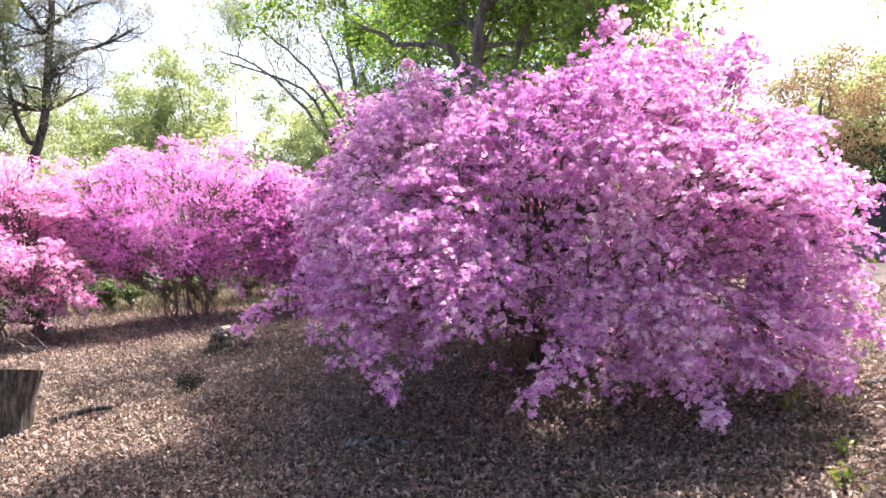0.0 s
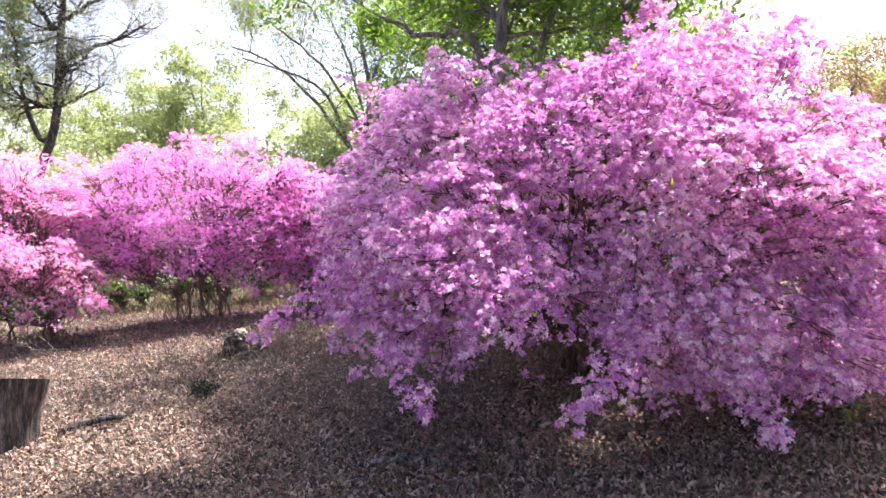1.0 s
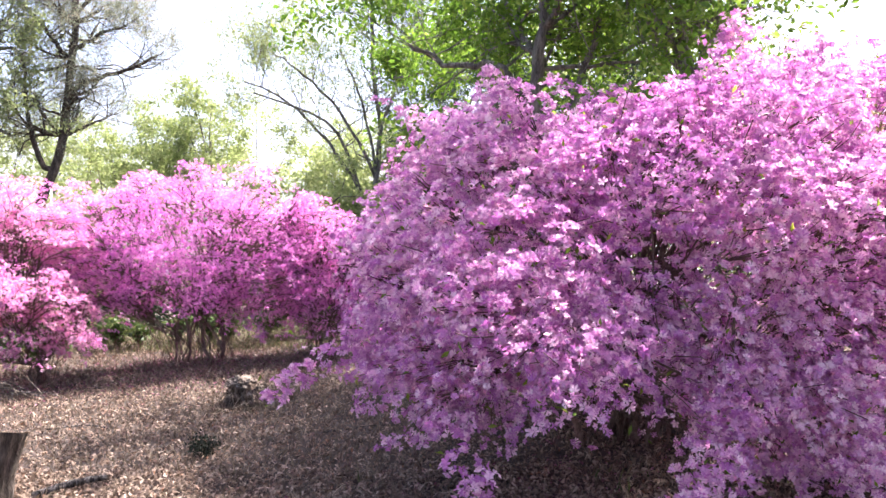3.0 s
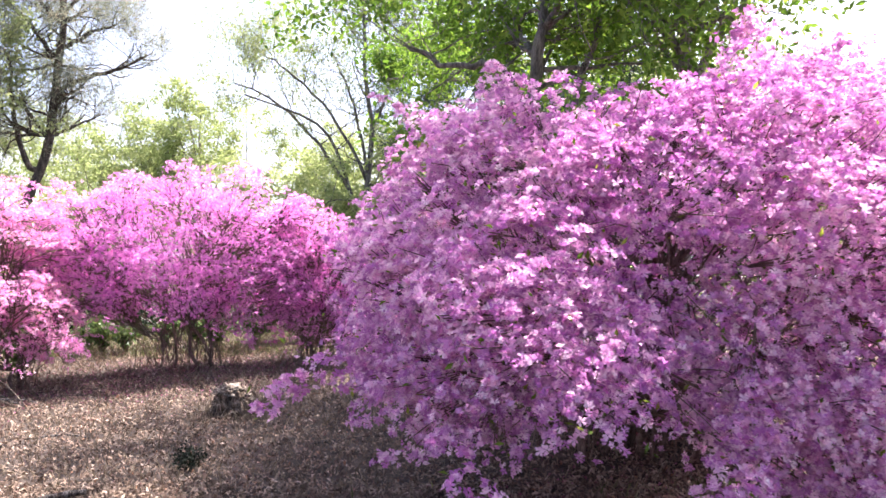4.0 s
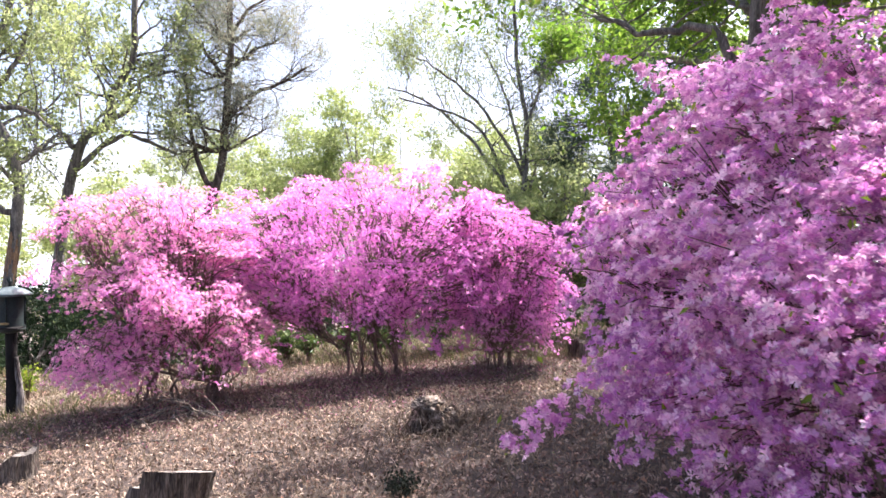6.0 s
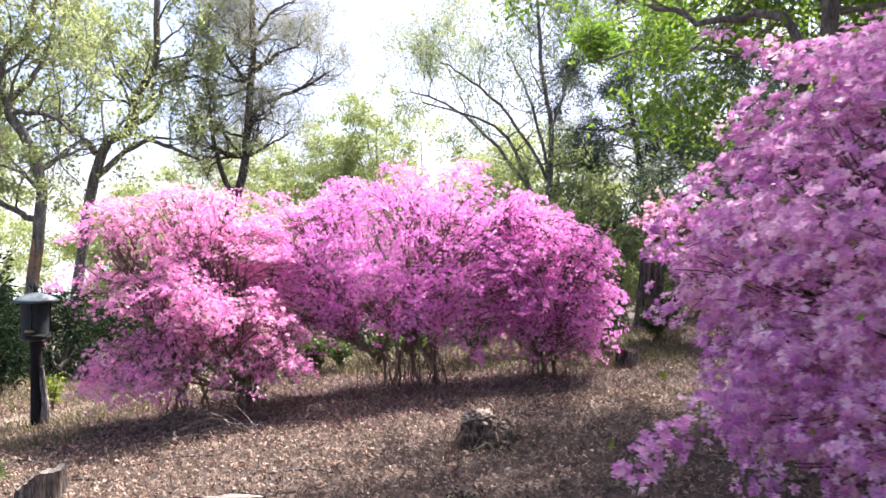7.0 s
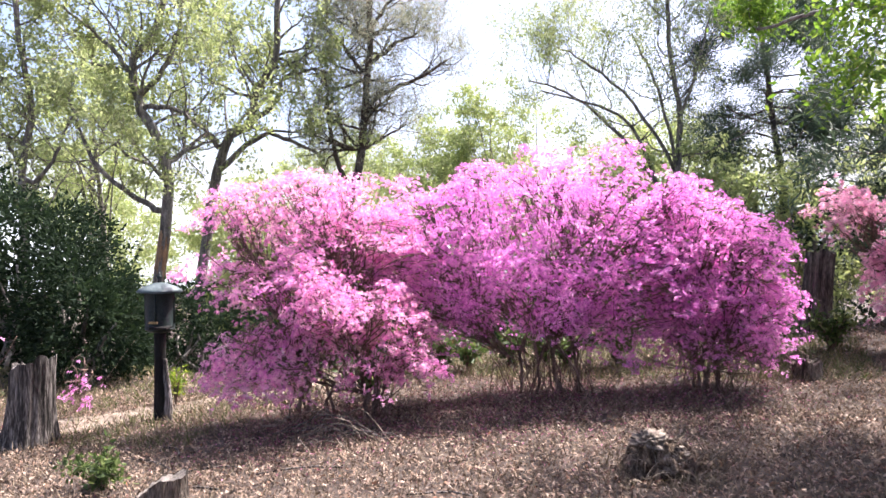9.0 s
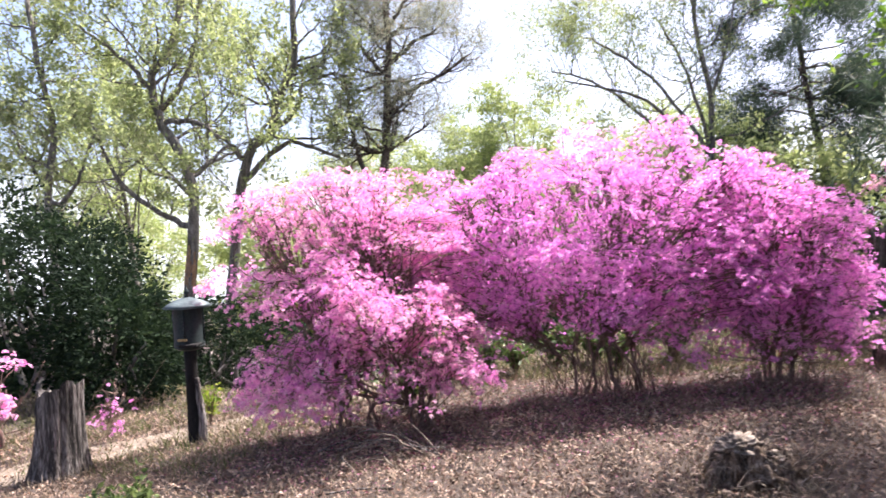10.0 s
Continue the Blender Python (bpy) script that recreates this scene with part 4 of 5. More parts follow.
# Oak added out of view; limbs and leaf gaps shape sun and shade below.
tree("oak_tree", [(5.0, 6.2, 0.4), (4.9, 6.1, 2.0), (4.6, 6.0, 4.0), (4.3, 5.9, 6.5)], 0.14,
     "tall oak added out of view to dapple shade over the large azalea", 39, "leaf_oak",
     [[(4.6, 6.0, 4.3), (2.9, 7.4, 4.9), (1.7, 7.5, 5.0), (0.9, 7.5, 4.9), (0.3, 7.4, 4.8)], [(4.6, 6.0, 3.9), (3.4, 5.4, 4.8), (2.0, 5.0, 5.2), (1.2, 5.0, 5.3), (0.5, 5.1, 5.2)], [(4.6, 6.0, 4.2), (3.2, 6.9, 4.8), (1.7, 7.0, 5.0), (0.8, 6.8, 5.0), (0.0, 6.6, 4.85)], [(4.6, 6.0, 4.0), (3.9, 4.4, 4.8), (2.6, 3.9, 5.1), (1.3, 4.2, 5.3)]],
     leaf_size=0.09, slim=0.6, per_tip=19, tufts=0.75, branch_count=28, trunk_count=5, gaps=((1.05, 5.9, 5.1, 1.0), (2.4, 6.1, 5.0, 1.35)), reach=0.85, kids=(4, 3), crown_from=0.85, scatter_r=0.1, leaf_label="bright green young oak leaves")
# unseen oak added behind the visitor's back to dim the sky light on the walk
tree("oak_tree", [(2.9, -1.3, 0.2), (2.8, -1.2, 2.0), (2.5, -0.9, 3.6), (2.0, -0.4, 5.2)], 0.16, "broad unseen oak added over the footpath to hold back sky light", 63, "leaf_oak",
     [[(2.6, -1.0, 3.2), (1.6, -0.2, 4.2), (0.4, 0.6, 4.6)], [(2.6, -1.0, 3.4), (2.6, 0.6, 4.3), (2.4, 1.8, 4.7)]],
     leaf_size=0.2, slim=0.65, per_tip=6, branch_count=14, reach=1.5, kids=(4, 3), crown_from=0.65, scatter_r=0.15, leaf_label="bright green young oak leaves")
tree("pine_tree", [(0.6, 13.4, 0.1), (0.6, 13.4, 2.0), (0.7, 13.4, 4.0), (0.7, 13.5, 6.8)], 0.1, "dense dark pine at the edge of the wood", 66, "needle", bark="bark_pine", branch_count=30, reach=1.6, kids=(4, 3),
     leaf_size=0.2, slim=0.12, per_tip=9, up=0.0, crown_from=0.2, level=0.15, taper=0.3, leaf_label="dense dark green needles")
# woods farther back
def far_tree(x, y, z, h, seed):
    """A tree farther off: trunk, rising limbs, and a broad crown made of leafy tufts."""
    rng = np.random.default_rng(seed)
    root = thing("distant_tree", (x, y, z), "distant tree in pale yellow-green spring leaf", "tree", "distant trees")
    sway = rng.normal(0, 0.25, 2)
    c = smooth_path([(0, 0, -0.2), (sway[0] * 0.4, 0, h * 0.4), (sway[0], sway[1], h * 0.78)], 12)
    b = Build()
    b.tube(c, np.linspace(0.05 + 0.012 * h, 0.03, 12), 7, True, 0.06, rng)
    part("trunk", b, MAT["bark"], root)
    width = rng.uniform(1.8, 2.6)
    tall = min(h * 0.42, 3.2)
    centre = np.array([sway[0], sway[1], h - tall])
    n = 62
    d = unit(rng.normal(size=(n, 3)))
    tuft = centre + d * [width, width, tall] * rng.uniform(0.45, 1.0, n)[:, None]
    for g in tuft[:14]:
        a = c[int(rng.integers(5, 11))]
        q = smooth_path([a, (a + g) / 2 + [0, 0, 0.25] + rng.normal(0, 0.12, 3), g], 7)
        lb = Build()
        lb.tube(q, np.linspace(0.035, 0.01, 7), 5, False)
        part("limb", lb, MAT["bark"], root)
    k = rng.integers(0, n, 6500)
    size = rng.uniform(0.25, 0.55, n)
    p = tuft[k] + rng.normal(size=(len(k), 3)) * (size[k] * 0.55)[:, None] * [1, 1, 0.7]
    me = leaves("leaves", p, rng.normal(0, 0.7, p.shape) + [0, 0, -0.3], 0.13, rng, 0.5)
    tagged(part("leaves", me, MAT["leaf_far"], root, "pale yellow-green leaves"), kind="stuff")


for k, (x, y, h) in enumerate([(-13.6, 30.5, 7.0), (-12.2, 31, 7.3), (-15.0, 31, 6.7), (-10.8, 31, 6.2), (-6.2, 24, 3.5), (-4.6, 25, 3.9), (-3.2, 24, 3.8), (-21, 19, 7), (1.2, 19, 6), (4, 18, 7), (-8, 27, 3.4), (-6.6, 32, 5.9), (-4.9, 33, 6.3), (-8.1, 33, 5.4), (-25, 22, 8), (-17, 27, 2.6), (-20, 26, 3.2), (-22.5, 25, 2.8), (-27, 25, 3.6), (-17.5, 33, 3.4), (-19, 23, 3.6), (-16.5, 21, 2.6), (-23, 21, 4), (-9.8, 27, 3.6), (-7, 22, 2.6), (-13, 25, 2.8), (2.5, 26, 3.4), (8, 24, 4.2), (12, 21, 5), (11.5, 17, 4.6), (14.5, 18, 5.2), (10, 22, 4.8), (-12.5, 17.5, 1.4), (-10.8, 18, 1.5), (1.6, 15.5, 6.0), (-16.6, 31, 6.1), (-18.1, 31.5, 5.8), (-19.8, 32, 5.6), (-21.6, 31, 5.2), (-14.2, 29, 4.6), (-11.6, 29, 4.5), (-7.2, 31.5, 5.2), (-5.8, 30, 4.9), (9.4, 20, 5.6), (11.2, 22, 6.2), (7.6, 22, 4.6), (-2.2, 25.5, 3.6), (-0.6, 24.5, 3.4), (-3.6, 26, 3.9)]):
    z = gz(x, y)
    h = h - z
    far_tree(x, y, z, h, 100 + k)
tree("beech_tree", [(5.7, 13.3, 0.4), (5.7, 13.3, 1.5), (5.9, 13.4, 3.2)], 0.06, "small tree holding rusty brown dead leaves", 61, "leaf_rust", branch_count=24, reach=1.15, per_tip=11, leaf_size=0.055, crown_from=0.35, level=0.2,
     leaf_label="rusty brown clinging leaves")
tree("deciduous_tree", [(8.0, 15.0, 0.4), (8.0, 15, 2.0), (8.2, 15, 5.0)], 0.13, "slender tree in fresh green leaf", 62, "leaf_far", branch_count=12, reach=1.5, per_tip=3, leaf_size=0.12)


def evergreen(at, lobes, count, seed, label):
    """A dense dark evergreen shrub: short trunks and a leathery leafy skin."""
    rng = np.random.default_rng(seed)
    base = np.array([at[0], at[1], gz(*at)])
    root = thing("evergreen_shrub", base, label, "shrub", "evergreen shrubs")
    lob = np.array(lobes, float)
    lob[:, 2] += base[2]
    lob[:, :3] -= base
    cp, cn = lobes_points(lob, 90, rng, 0.12, -0.2, 1.8)
    k = rng.integers(0, len(cp), count)
    off = unit(rng.normal(size=(count, 3))) * rng.uniform(0.3, 1.0, count)[:, None] ** 0.5
    p = cp[k] + off * rng.uniform(0.14, 0.36, len(cp))[k][:, None] * [1, 1, 0.8]
    nrm = unit(cn[k] + off)
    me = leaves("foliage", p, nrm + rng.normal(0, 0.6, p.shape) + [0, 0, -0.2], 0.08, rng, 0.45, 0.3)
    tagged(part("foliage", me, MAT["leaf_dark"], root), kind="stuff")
    for s in range(5):
        b = Build()
        goal = lob[s % len(lob), :3] + rng.normal(0, 0.15, 3)
        q = smooth_path([(rng.normal(0, 0.2), rng.normal(0, 0.2), -0.1), goal * 0.5 + rng.normal(0, 0.1, 3), goal], 9)
        b.tube(q, np.linspace(0.05, 0.015, 9), 6, True, 0.1, rng)
        part("stem", b, MAT["bark"], root)


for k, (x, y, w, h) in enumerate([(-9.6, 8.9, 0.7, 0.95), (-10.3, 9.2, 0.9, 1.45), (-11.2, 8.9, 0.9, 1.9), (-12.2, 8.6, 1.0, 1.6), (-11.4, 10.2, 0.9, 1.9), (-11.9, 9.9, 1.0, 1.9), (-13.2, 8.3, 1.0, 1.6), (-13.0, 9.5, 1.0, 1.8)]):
    evergreen((x, y), [(x, y, h * 0.55, w, w * 0.8, h * 0.75), (x - 0.5 * w, y + 0.1, h * 0.9, w * 0.6, w * 0.6, h * 0.5), (x + 0.45 * w, y - 0.1, h * 0.75, w * 0.6, w * 0.6, h * 0.5)], 5200, 151 + k, "dense dark green evergreen shrub, deep shade painted into its leaf colour")
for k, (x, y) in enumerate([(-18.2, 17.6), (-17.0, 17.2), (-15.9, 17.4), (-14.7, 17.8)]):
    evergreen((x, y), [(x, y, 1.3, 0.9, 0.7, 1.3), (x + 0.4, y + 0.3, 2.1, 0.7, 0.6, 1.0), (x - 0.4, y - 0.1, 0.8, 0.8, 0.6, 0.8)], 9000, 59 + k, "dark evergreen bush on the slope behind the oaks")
evergreen((-8.9, 12.5), [(-8.9, 12.5, 0.6, 1.2, 0.8, 0.8), (-7.6, 12.8, 0.5, 1.0, 0.8, 0.7)], 5000, 53, "low dark evergreen bush behind the azaleas")
evergreen((-11.2, 12.3), [(-11.2, 12.3, 0.7, 1.0, 0.7, 0.9), (-10.3, 12.6, 0.6, 0.9, 0.7, 0.8)], 5000, 50, "low dark evergreen bush behind the azaleas")
evergreen((-6.3, 11.8), [(-6.3, 11.8, 0.35, 1.1, 0.6, 0.6), (-5.2, 12.0, 0.3, 0.9, 0.6, 0.5)], 3600, 56, "low dark evergreen bush behind the azaleas")
evergreen((-4.0, 12.3), [(-4.3, 12.3, 0.5, 0.9, 0.6, 0.8), (-3.2, 12.5, 0.5, 0.9, 0.6, 0.8)], 4200, 58, "low green bush behind the azaleas")
evergreen((-0.2, 13.2), [(-0.4, 13.2, 0.8, 1.2, 0.7, 1.1), (1.0, 13.0, 1.2, 1.2, 0.7, 1.6), (2.4, 12.6, 1.3, 1.1, 0.7, 1.7)], 8000, 57, "dark evergreen bush under the trees")
evergreen((6.5, 12.5), [(6.3, 12.5, 0.9, 1.0, 0.8, 1.0), (7.4, 12.3, 1.0, 1.0, 0.8, 1.1)], 6000, 54, "dark clipped evergreen hedge beside the shed")


# ---- things on the ground ----
def stump(at, r, h, label, seed, lean=(0, 0), cut=(0, 0), step=0.0, mat="stump_bark", top_mat="cut_wood", ragged=0.0, flare=0.35, groove=0.05):
    """A sawn or broken stump with furrowed bark, a root flare and a top surface of its own."""
    rng = np.random.default_rng(seed)
    base = np.array([at[0], at[1], gz(*at)])
    root = thing("tree_stump", base, label, "tree stump", "stumps")
    sides, rows = 72, 14
    ang = np.arange(sides) * 2 * np.pi / sides
    furrow = 1 + groove * (1 - 2 * np.abs(np.sin(ang * 6.5 + 1.3 * np.sin(ang * 3))) ** 3) + rng.uniform(-0.035, 0.035, sides) + 0.06 * np.sin(ang * 3 + rng.uniform(0, 6))
    rag = rng.uniform(-ragged, ragged, sides)
    rag = sum(np.roll(rag, q) for q in (-3, -2, -1, 0, 1, 2, 3)) / 3.2
    verts = []
    for i in range(rows):
        f = i / (rows - 1)
        rr = r * (1 + flare * (1 - f) ** 3) * (furrow + rng.uniform(-0.015, 0.015, sides))
        x, y = rr * np.cos(ang), rr * np.sin(ang)
        top = h + x * cut[0] + y * cut[1] + rag
        if step:
            top = np.where(x < -r * 0.15, top - step, top)
        verts.append(np.stack([x + lean[0] * f * h, y + lean[1] * f * h, -0.06 + f * (top + 0.06)], axis=1))
    b = Build()
    b.add(np.concatenate(verts), [(i * sides + j, i * sides + (j + 1) % sides, (i + 1) * sides + (j + 1) % sides, (i + 1) * sides + j) for i in range(rows - 1) for j in range(sides)])
    part("bark", b, MAT[mat], root)
    t = Build()
    rings = []
    for q in (0.99, 0.8, 0.6, 0.4, 0.2):
        x, y = r * q * furrow * np.cos(ang), r * q * furrow * np.sin(ang)
        top = h + x * cut[0] + y * cut[1] + rag * q - (1 - q) * ragged * 1.5 - 0.006
        if step:
            top = np.where(x < -r * 0.15, top - step, top)
        rings.append(np.stack([x + lean[0] * h, y + lean[1] * h, top + rng.uniform(-0.003, 0.003, sides)], axis=1))
    t.add(np.concatenate(rings), [(k * sides + j, k * sides + (j + 1) % sides, (k + 1) * sides + (j + 1) % sides, (k + 1) * sides + j) for k in range(4) for j in range(sides)] + [tuple(4 * sides + j for j in range(sides))])
    part("cut_top", t, MAT[top_mat], root, "weathered pale cut surface")
    return root


stump((-3.3, 4.62), 0.19, 0.46, "low sawn tree stump with dark furrowed bark and a stepped cut", 71, lean=(0.3, 0.1), step=0.08, flare=0.5, cut=(0.05, -0.3), top_mat="cut_wood", groove=0.03)
stump((-5.2, 5.72), 0.14, 0.17, "short dark stump with a slanting weathered cut", 72, cut=(0.4, 0.15), lean=(0.1, 0), ragged=0.025, top_mat="cut_wood")
stump((-7.6, 6.62), 0.165, 0.72, "tall grey weathered tree stump with split furrowed sides", 73, mat="dead_wood", top_mat="dead_wood", ragged=0.05, flare=0.55, groove=0.06, lean=(0.08, 0.02), cut=(0.1, 0))
stump((-1.4, 12.6), 0.165, 1.0, "broken dark tree trunk standing at the edge of the wood", 75, lean=(0.06, 0), top_mat="stump_bark", ragged=0.05, flare=0.35)
stump((-1.58, 9.65), 0.12, 0.18, "low dark rotten stump under the trees", 74, top_mat="stump_bark", ragged=0.04, flare=0.5)


def root_mass(at):
    """An upturned knot of old roots, bleached on top and dark beneath."""
    rng = np.random.default_rng(81)
    base = np.array([at[0], at[1], gz(*at)])
    root = thing("root_stump", base, "gnarled old root stump, bleached on top and dark beneath", "tree stump")

    def lump(centre, size, shift, rough):
        """A rounded, deeply creased lump of old wood."""
        sides, rows = 52, 30
        verts = []
        for i in range(rows):
            f = -0.9 + 2.45 * i / (rows - 1)
            for j in range(sides):
                a = 2 * math.pi * j / sides
                d = Vector((math.cos(a) * math.cos(f), math.sin(a) * math.cos(f), math.sin(f)))
                r = 1 + rough * (0.7 * noise.noise(d * 1.7 + shift) + 0.5 * noise.noise(d * 4.3 + shift) - 0.9 * abs(noise.noise(d * 3.1 - shift)) + 0.3 * noise.noise(d * 9))
                verts.append((centre[0] + d.x * size[0] * r, centre[1] + d.y * size[1] * r, centre[2] + d.z * size[2] * r))
        b = Build()
        b.add(verts, [(i * sides + j, i * sides + (j + 1) % sides, (i + 1) * sides + (j + 1) % sides, (i + 1) * sides + j) for i in range(rows - 1) for j in range(sides)] + [tuple((rows - 1) * sides + j for j in range(sides))])
        return b

    part("body", lump((0, 0, 0.02), (0.185, 0.17, 0.2), Vector((3, 1, 7)), 0.5), MAT["root"], root)
    part("body", lump((0.14, -0.03, 0.03), (0.14, 0.13, 0.15), Vector((8, 2, 4)), 0.55), MAT["root"], root)
    part("crown", lump((-0.05, -0.02, 0.2), (0.115, 0.1, 0.06), Vector((1, 5, 2)), 0.6), MAT["bleached"], root, "bleached pale wood")
    part("crown", lump((0.12, -0.03, 0.15), (0.06, 0.05, 0.035), Vector((6, 4, 9)), 0.6), MAT["bleached"], root, "bleached pale wood")
    for k in range(7):
        a = rng.uniform(0, 2 * math.pi)
        c, s = math.cos(a), math.sin(a)
        q = smooth_path([(c * 0.1, s * 0.08, 0.16 + rng.uniform(-0.06, 0.05)), (c * 0.2, s * 0.17, 0.1 + rng.uniform(-0.05, 0.05)), (c * 0.25 + rng.normal(0, 0.03), s * 0.22, rng.uniform(-0.02, 0.06))], 8)
        rb = Build()
        rb.tube(q + rng.normal(0, 0.008, q.shape), np.linspace(0.03, 0.008, 8) * rng.uniform(0.6, 1.2), 6, True, 0.15, rng)
        part("root", rb, MAT["root"], root)
    fb = Build()
    for k in range(70):
        a = rng.uniform(0, 2 * math.pi)
        r = rng.uniform(0.12, 0.3)
        p = np.array([math.cos(a) * r + 0.05, math.sin(a) * r * 0.85, rng.uniform(0.0, 0.16)])
        e = p + [rng.normal(0, 0.08), rng.normal(0, 0.07), rng.uniform(-0.08, 0.16)]
        fb.tube(smooth_path([p, (p + e) / 2 + rng.normal(0, 0.02, 3), e], 5), np.linspace(0.006, 0.002, 5), 3, False)
    tagged(part("root_tangle", fb, MAT["bleached"], root, "thin stringy bleached roots"), kind="stuff")


root_mass((-2.46, 6.9))


def bird_feeder(at):
    base = np.array([at[0], at[1], gz(*at)])
    root = thing("bird_feeder", base, "dark green-black lantern-shaped bird feeder on a wooden post", "bird feeder")
    rng = np.random.default_rng(91)
    b = Build()
    b.tube([(0, 0, z) for z in np.linspace(-0.1, 0.85, 10)], [0.06, 0.058, 0.057, 0.056, 0.055, 0.054, 0.054, 0.053, 0.053, 0.053], 14, True, 0.03, rng)
    part("post", b, MAT["post"], root)
    s = Build()
    s.tube(smooth_path([(0.07, 0.0, -0.05), (0.1, 0.0, 0.2), (0.07, 0.0, 0.45), (0.06, 0, 0.6)], 12), np.linspace(0.045, 0.018, 12), 8, True, 0.1, rng)
    part("split_log", s, MAT["dead_wood"], root, "grey weathered log against the post")
    part("bracket", lathe([(0.03, 0.83), (0.1, 0.85), (0.13, 0.87), (0.13, 0.885), (0.03, 0.89)]), MAT["dark_metal"], root)
    body = part("body", lathe([(0.1, 0.885), (0.13, 0.89), (0.13, 0.905), (0.122, 0.93), (0.13, 1.225), (0.135, 1.24), (0.1, 1.25)], 28), MAT["dark_metal"], root)
    m = bmesh.new()
    bmesh.ops.create_cube(m, size=1.0, matrix=Matrix.LocRotScale((0.05, -0.128, 0.945), Euler((0, 0, 0.38)), (0.08, 0.014, 0.02)))
    me = bpy.data.meshes.new("plate")
    m.to_mesh(me)
    m.free()
    part("name_plate", me, MAT["brass"], body, "small dull brass strip")
    for k in range(4):
        a = k * math.pi / 2 + 0.5
        rib = Build()
        rib.tube([(0.13 * math.cos(a), 0.13 * math.sin(a), 0.92), (0.13 * math.cos(a), 0.13 * math.sin(a), 1.23)], [0.008, 0.008], 6)
        part("rib", rib, MAT["dark_metal"], body)
    perch = bmesh.new()
    bmesh.ops.create_cube(perch, size=1.0, matrix=Matrix.LocRotScale((0.1, -0.09, 0.9), Euler((0, 0, 0.38)), (0.16, 0.13, 0.022)))
    bmesh.ops.bevel(perch, geom=perch.edges[:], offset=0.005, segments=1, affect="EDGES")
    pm = bpy.data.meshes.new("perch")
    perch.to_mesh(pm)
    perch.free()
    part("perch", pm, MAT["post"], root, "small dark wooden perch")
    roof = part("roof", lathe([(0.13, 1.235), (0.2, 1.212), (0.205, 1.22), (0.17, 1.245), (0.125, 1.268), (0.07, 1.288), (0.025, 1.3)], 32), MAT["roof_metal"], root, "pale weathered metal cap")
    part("finial", lathe([(0.022, 1.29), (0.012, 1.33), (0.022, 1.342), (0.02, 1.358), (0.008, 1.375), (0.005, 1.395)], 14), MAT["dark_metal"], roof)


bird_feeder((-7.0, 7.5))


def brush_pile(at):
    rng = np.random.default_rng(95)
    base = np.array([at[0], at[1], gz(*at)])
    root = thing("brush_pile", base, "small heap of bleached dry sticks on the leaves", "branches")
    for k in range(21):
        a = rng.uniform(0, 2 * math.pi)
        ln = rng.uniform(0.2, 0.62)
        o = rng.normal(0, 0.17, 2)
        q = smooth_path([(o[0] - math.cos(a) * ln, o[1] - math.sin(a) * ln * 0.6, 0.01), (o[0], o[1], rng.uniform(0.05, 0.27)), (o[0] + math.cos(a) * ln, o[1] + math.sin(a) * ln * 0.6, 0.02)], 9)
        b = Build()
        b.tube(q + rng.normal(0, 0.012, q.shape), np.linspace(0.005, 0.0025, 9) * rng.uniform(0.6, 1.3), 5)
        part("stick", b, MAT["bleached" if k % 3 else "dead_wood"], root)


brush_pile((-4.9, 7.1))


def fallen_stick(a, b, r, seed):
    rng = np.random.default_rng(seed)
    base = np.array([a[0], a[1], gz(*a)])
    end = np.array([b[0], b[1], gz(*b)])
    root = thing("fallen_branch", base, "short fallen branch lying in the dry leaves", "branch", "fallen branches")
    q = smooth_path([(0, 0, r + 0.015), (end - base) / 2 + [0.03, 0.05, r + 0.03], end - base + [0, 0, r + 0.015]], 9)
    t = Build()
    t.tube(q, np.linspace(r, r * 0.6, 9), 6, True, 0.12, rng)
    part("stick", t, MAT["dead_wood"], root)


fallen_stick((-0.75, 4.0), (-0.25, 3.85), 0.02, 1)
fallen_stick((2.44, 4.68), (2.89, 4.80), 0.022, 3)
fallen_stick((-2.95, 4.75), (-2.65, 5.0), 0.025, 2)
stick_rng = np.random.default_rng(19)
for k, (x, y) in enumerate([(-6.4, 6.4), (-5.9, 6.6), (-5.6, 6.3), (-4.4, 6.5), (-6.8, 6.2), (-3.3, 6.2), (-1.6, 6.0), (-3.9, 7.4), (0.4, 3.3), (-1.4, 3.9), (-2.0, 4.4), (-5.0, 6.0)]):
    a = stick_rng.uniform(-0.6, 0.6) + (math.pi if k % 2 else 0)
    ln = stick_rng.uniform(0.3, 0.7)
    fallen_stick((x, y), (x + ln * math.cos(a), y + ln * math.sin(a) * 0.7), stick_rng.uniform(0.005, 0.011), 30 + k)


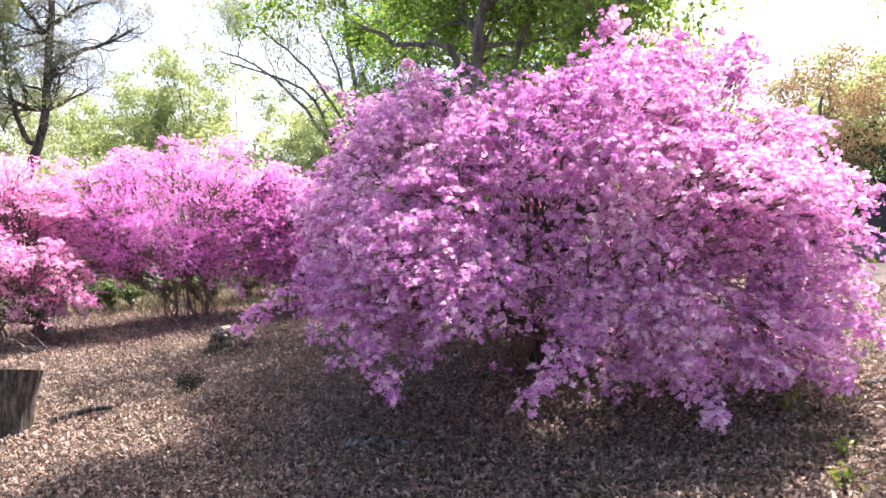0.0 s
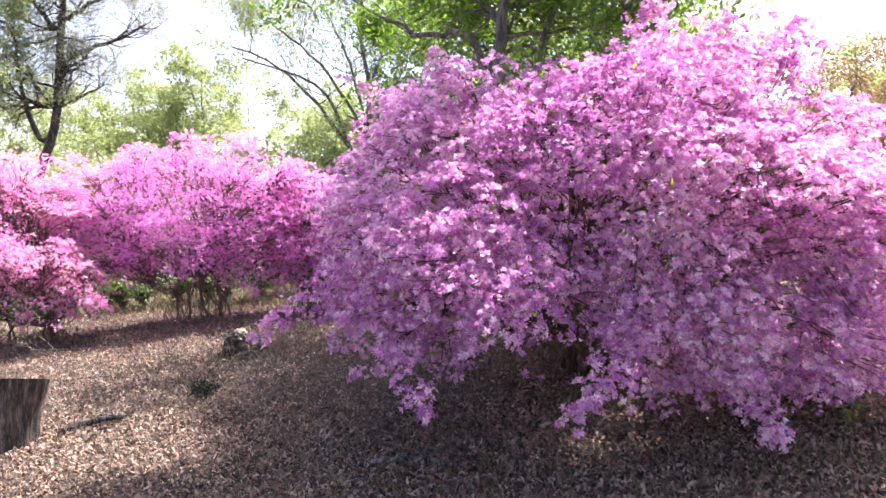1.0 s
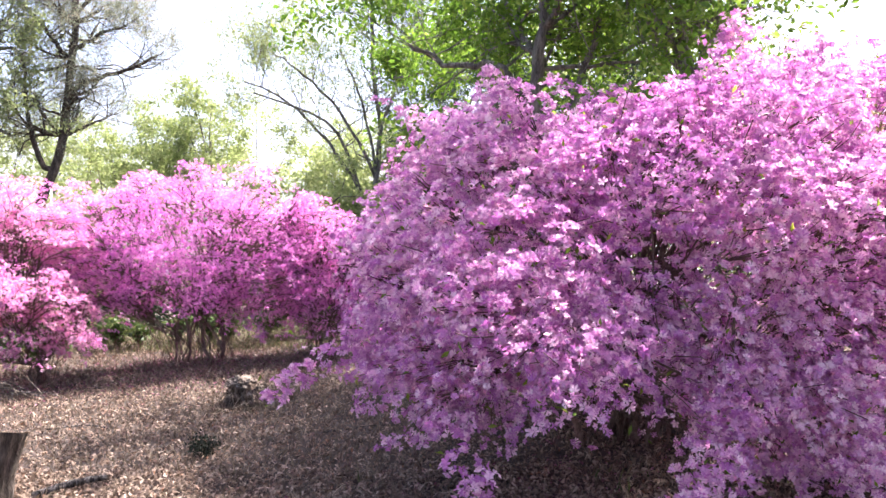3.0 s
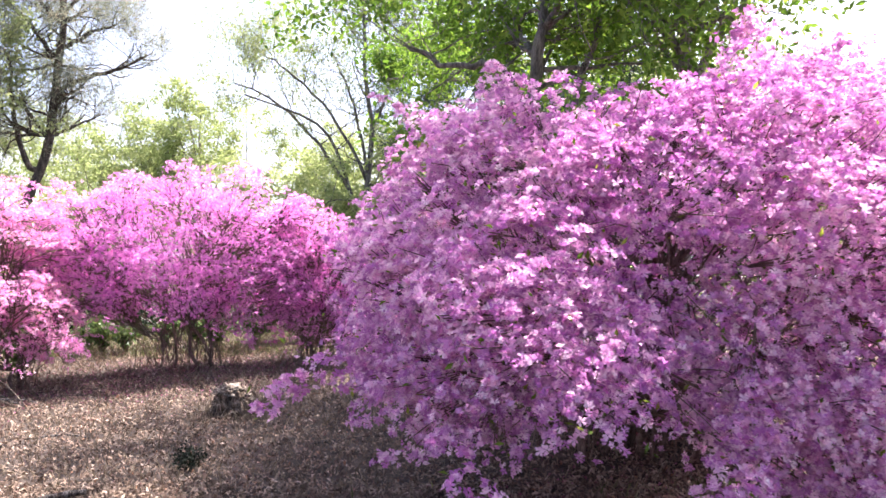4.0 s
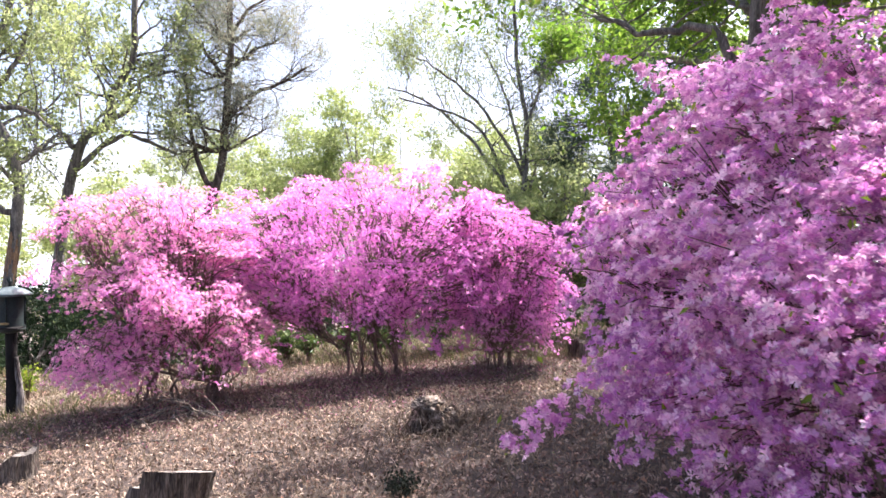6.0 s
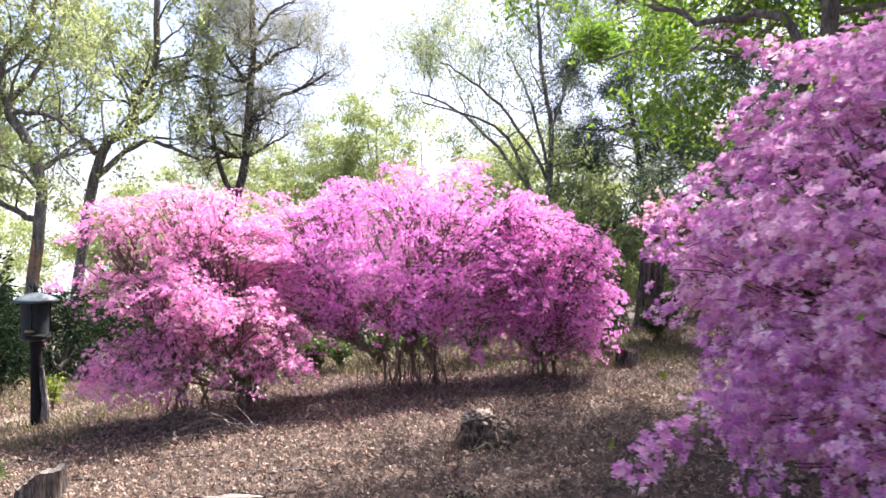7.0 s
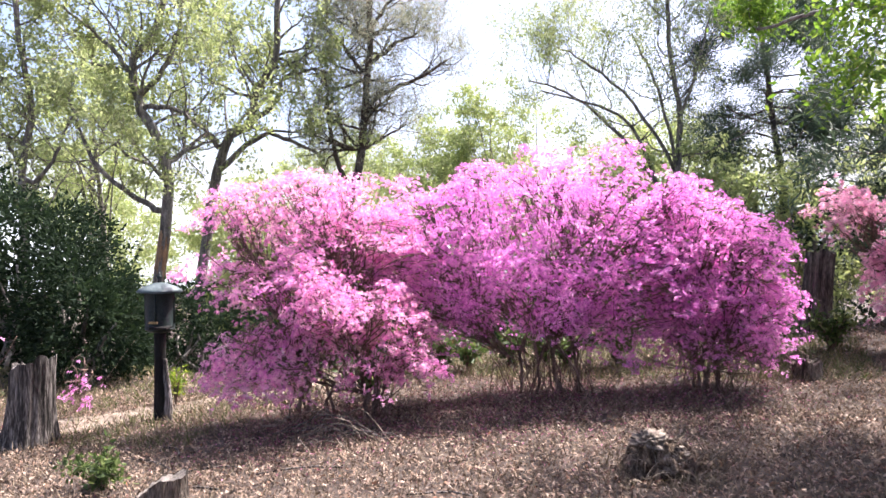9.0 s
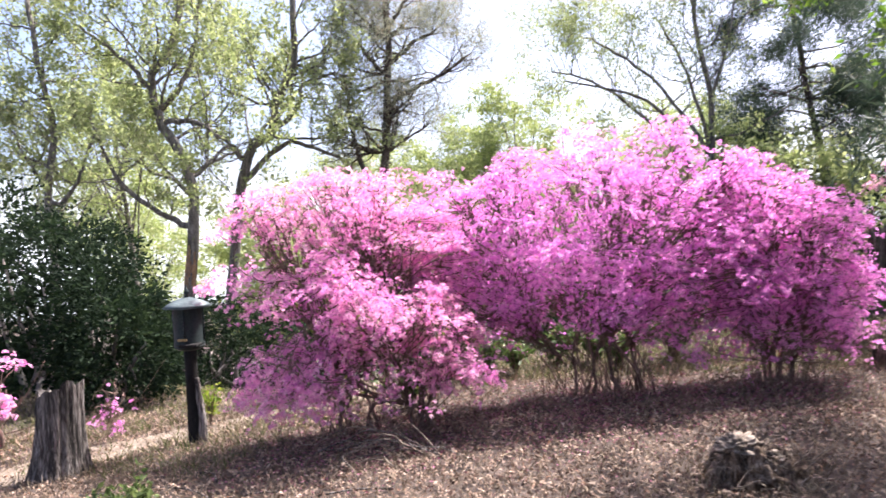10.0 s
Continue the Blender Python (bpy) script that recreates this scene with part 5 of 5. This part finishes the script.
def low_plant(at, r, h, count, mat, label, seed, size=0.05, name="small_shrub"):
    rng = np.random.default_rng(seed)
    base = np.array([at[0], at[1], gz(*at)])
    root = thing(name, base, label, "plant")
    stems = Build()
    tips = []
    for k in range(14):
        a, f = rng.uniform(0, 2 * math.pi), rng.uniform(0.3, 1)
        q = smooth_path([(0, 0, -0.02), (math.cos(a) * r * f * 0.4, math.sin(a) * r * f * 0.4, h * 0.6), (math.cos(a) * r * f, math.sin(a) * r * f, h * rng.uniform(0.6, 1.1))], 7)
        stems.tube(q, np.linspace(0.006, 0.002, 7), 4)
        tips.extend(q[2:])
    tagged(part("stalk_tuft", stems, MAT["twig"], root), kind="stuff")
    tips = np.array(tips)
    i = rng.integers(0, len(tips), count)
    me = leaves("leaves", tips[i] + rng.normal(0, 0.03, (count, 3)), rng.normal(size=(count, 3)) + [0, 0, 0.4], size, rng, 0.5)
    tagged(part("leaves", me, MAT[mat], root), kind="stuff")


low_plant((-5.92, 5.92), 0.28, 0.22, 520, "leaf_shrub", "small green-leaved shrub growing through dead leaves", 41)
low_plant((-2.28, 5.55), 0.13, 0.075, 900, "moss", "low dark clump of moss and leaves", 42, 0.024, "moss_clump")
for k, (x, y) in enumerate([(1.82, 4.29), (1.79, 3.6), (1.66, 3.28)]):
    low_plant((x, y), 0.07, 0.07, 55, "bud_leaf", "small bright green weed among dry leaves", 55 + k, 0.032, "weed")
low_plant((-7.4, 8.1), 0.2, 0.4, 140, "bud_leaf", "young green sapling by the path", 43, 0.06)
for k, (x, y) in enumerate([(-4.6, 10.3), (-4.2, 10.5), (-5.2, 9.9), (-3.9, 10.2), (-4.9, 9.9), (-1.9, 10.9), (-5.6, 10.3), (-3.4, 10.4), (-1.3, 11.2), (-5.5, 8.7)]):
    low_plant((x, y), 0.35, 0.4, 300, "leaf_shrub", "dim leafy undergrowth behind the azaleas", 44 + k, 0.08, "undergrowth_plant")


def shed(at, turn):
    base = np.array([at[0], at[1], gz(*at) - 0.05])
    root = thing("shed", base, "low dark charcoal boarded shed on a grey concrete base", "shed")
    root.rotation_euler = (0, 0, turn)

    def box(x, y, z, sx, sy, sz):
        m = bmesh.new()
        bmesh.ops.create_cube(m, size=1.0, matrix=Matrix.LocRotScale((x, y, z), None, (sx, sy, sz)))
        bmesh.ops.bevel(m, geom=m.edges[:], offset=0.008, segments=1, affect="EDGES")
        me = bpy.data.meshes.new("box")
        m.to_mesh(me)
        m.free()
        return me
    part("plinth", box(1.2, 1.0, 0.16, 2.5, 2.1, 0.34), MAT["concrete"], root, "grey concrete base")
    wall = part("wall", box(1.2, 1.0, 0.65, 2.34, 1.94, 0.66), MAT["shed_wall"], root)
    for k in range(10):
        part("board", box(0.13 + 0.238 * k, 0.018, 0.65, 0.225, 0.03, 0.65), MAT["shed_wall"], wall)
    part("roof", box(1.2, 1.0, 1.0, 2.6, 2.2, 0.05), MAT["shed_wall"], root)


shed((5.5, 10.8), -0.1)
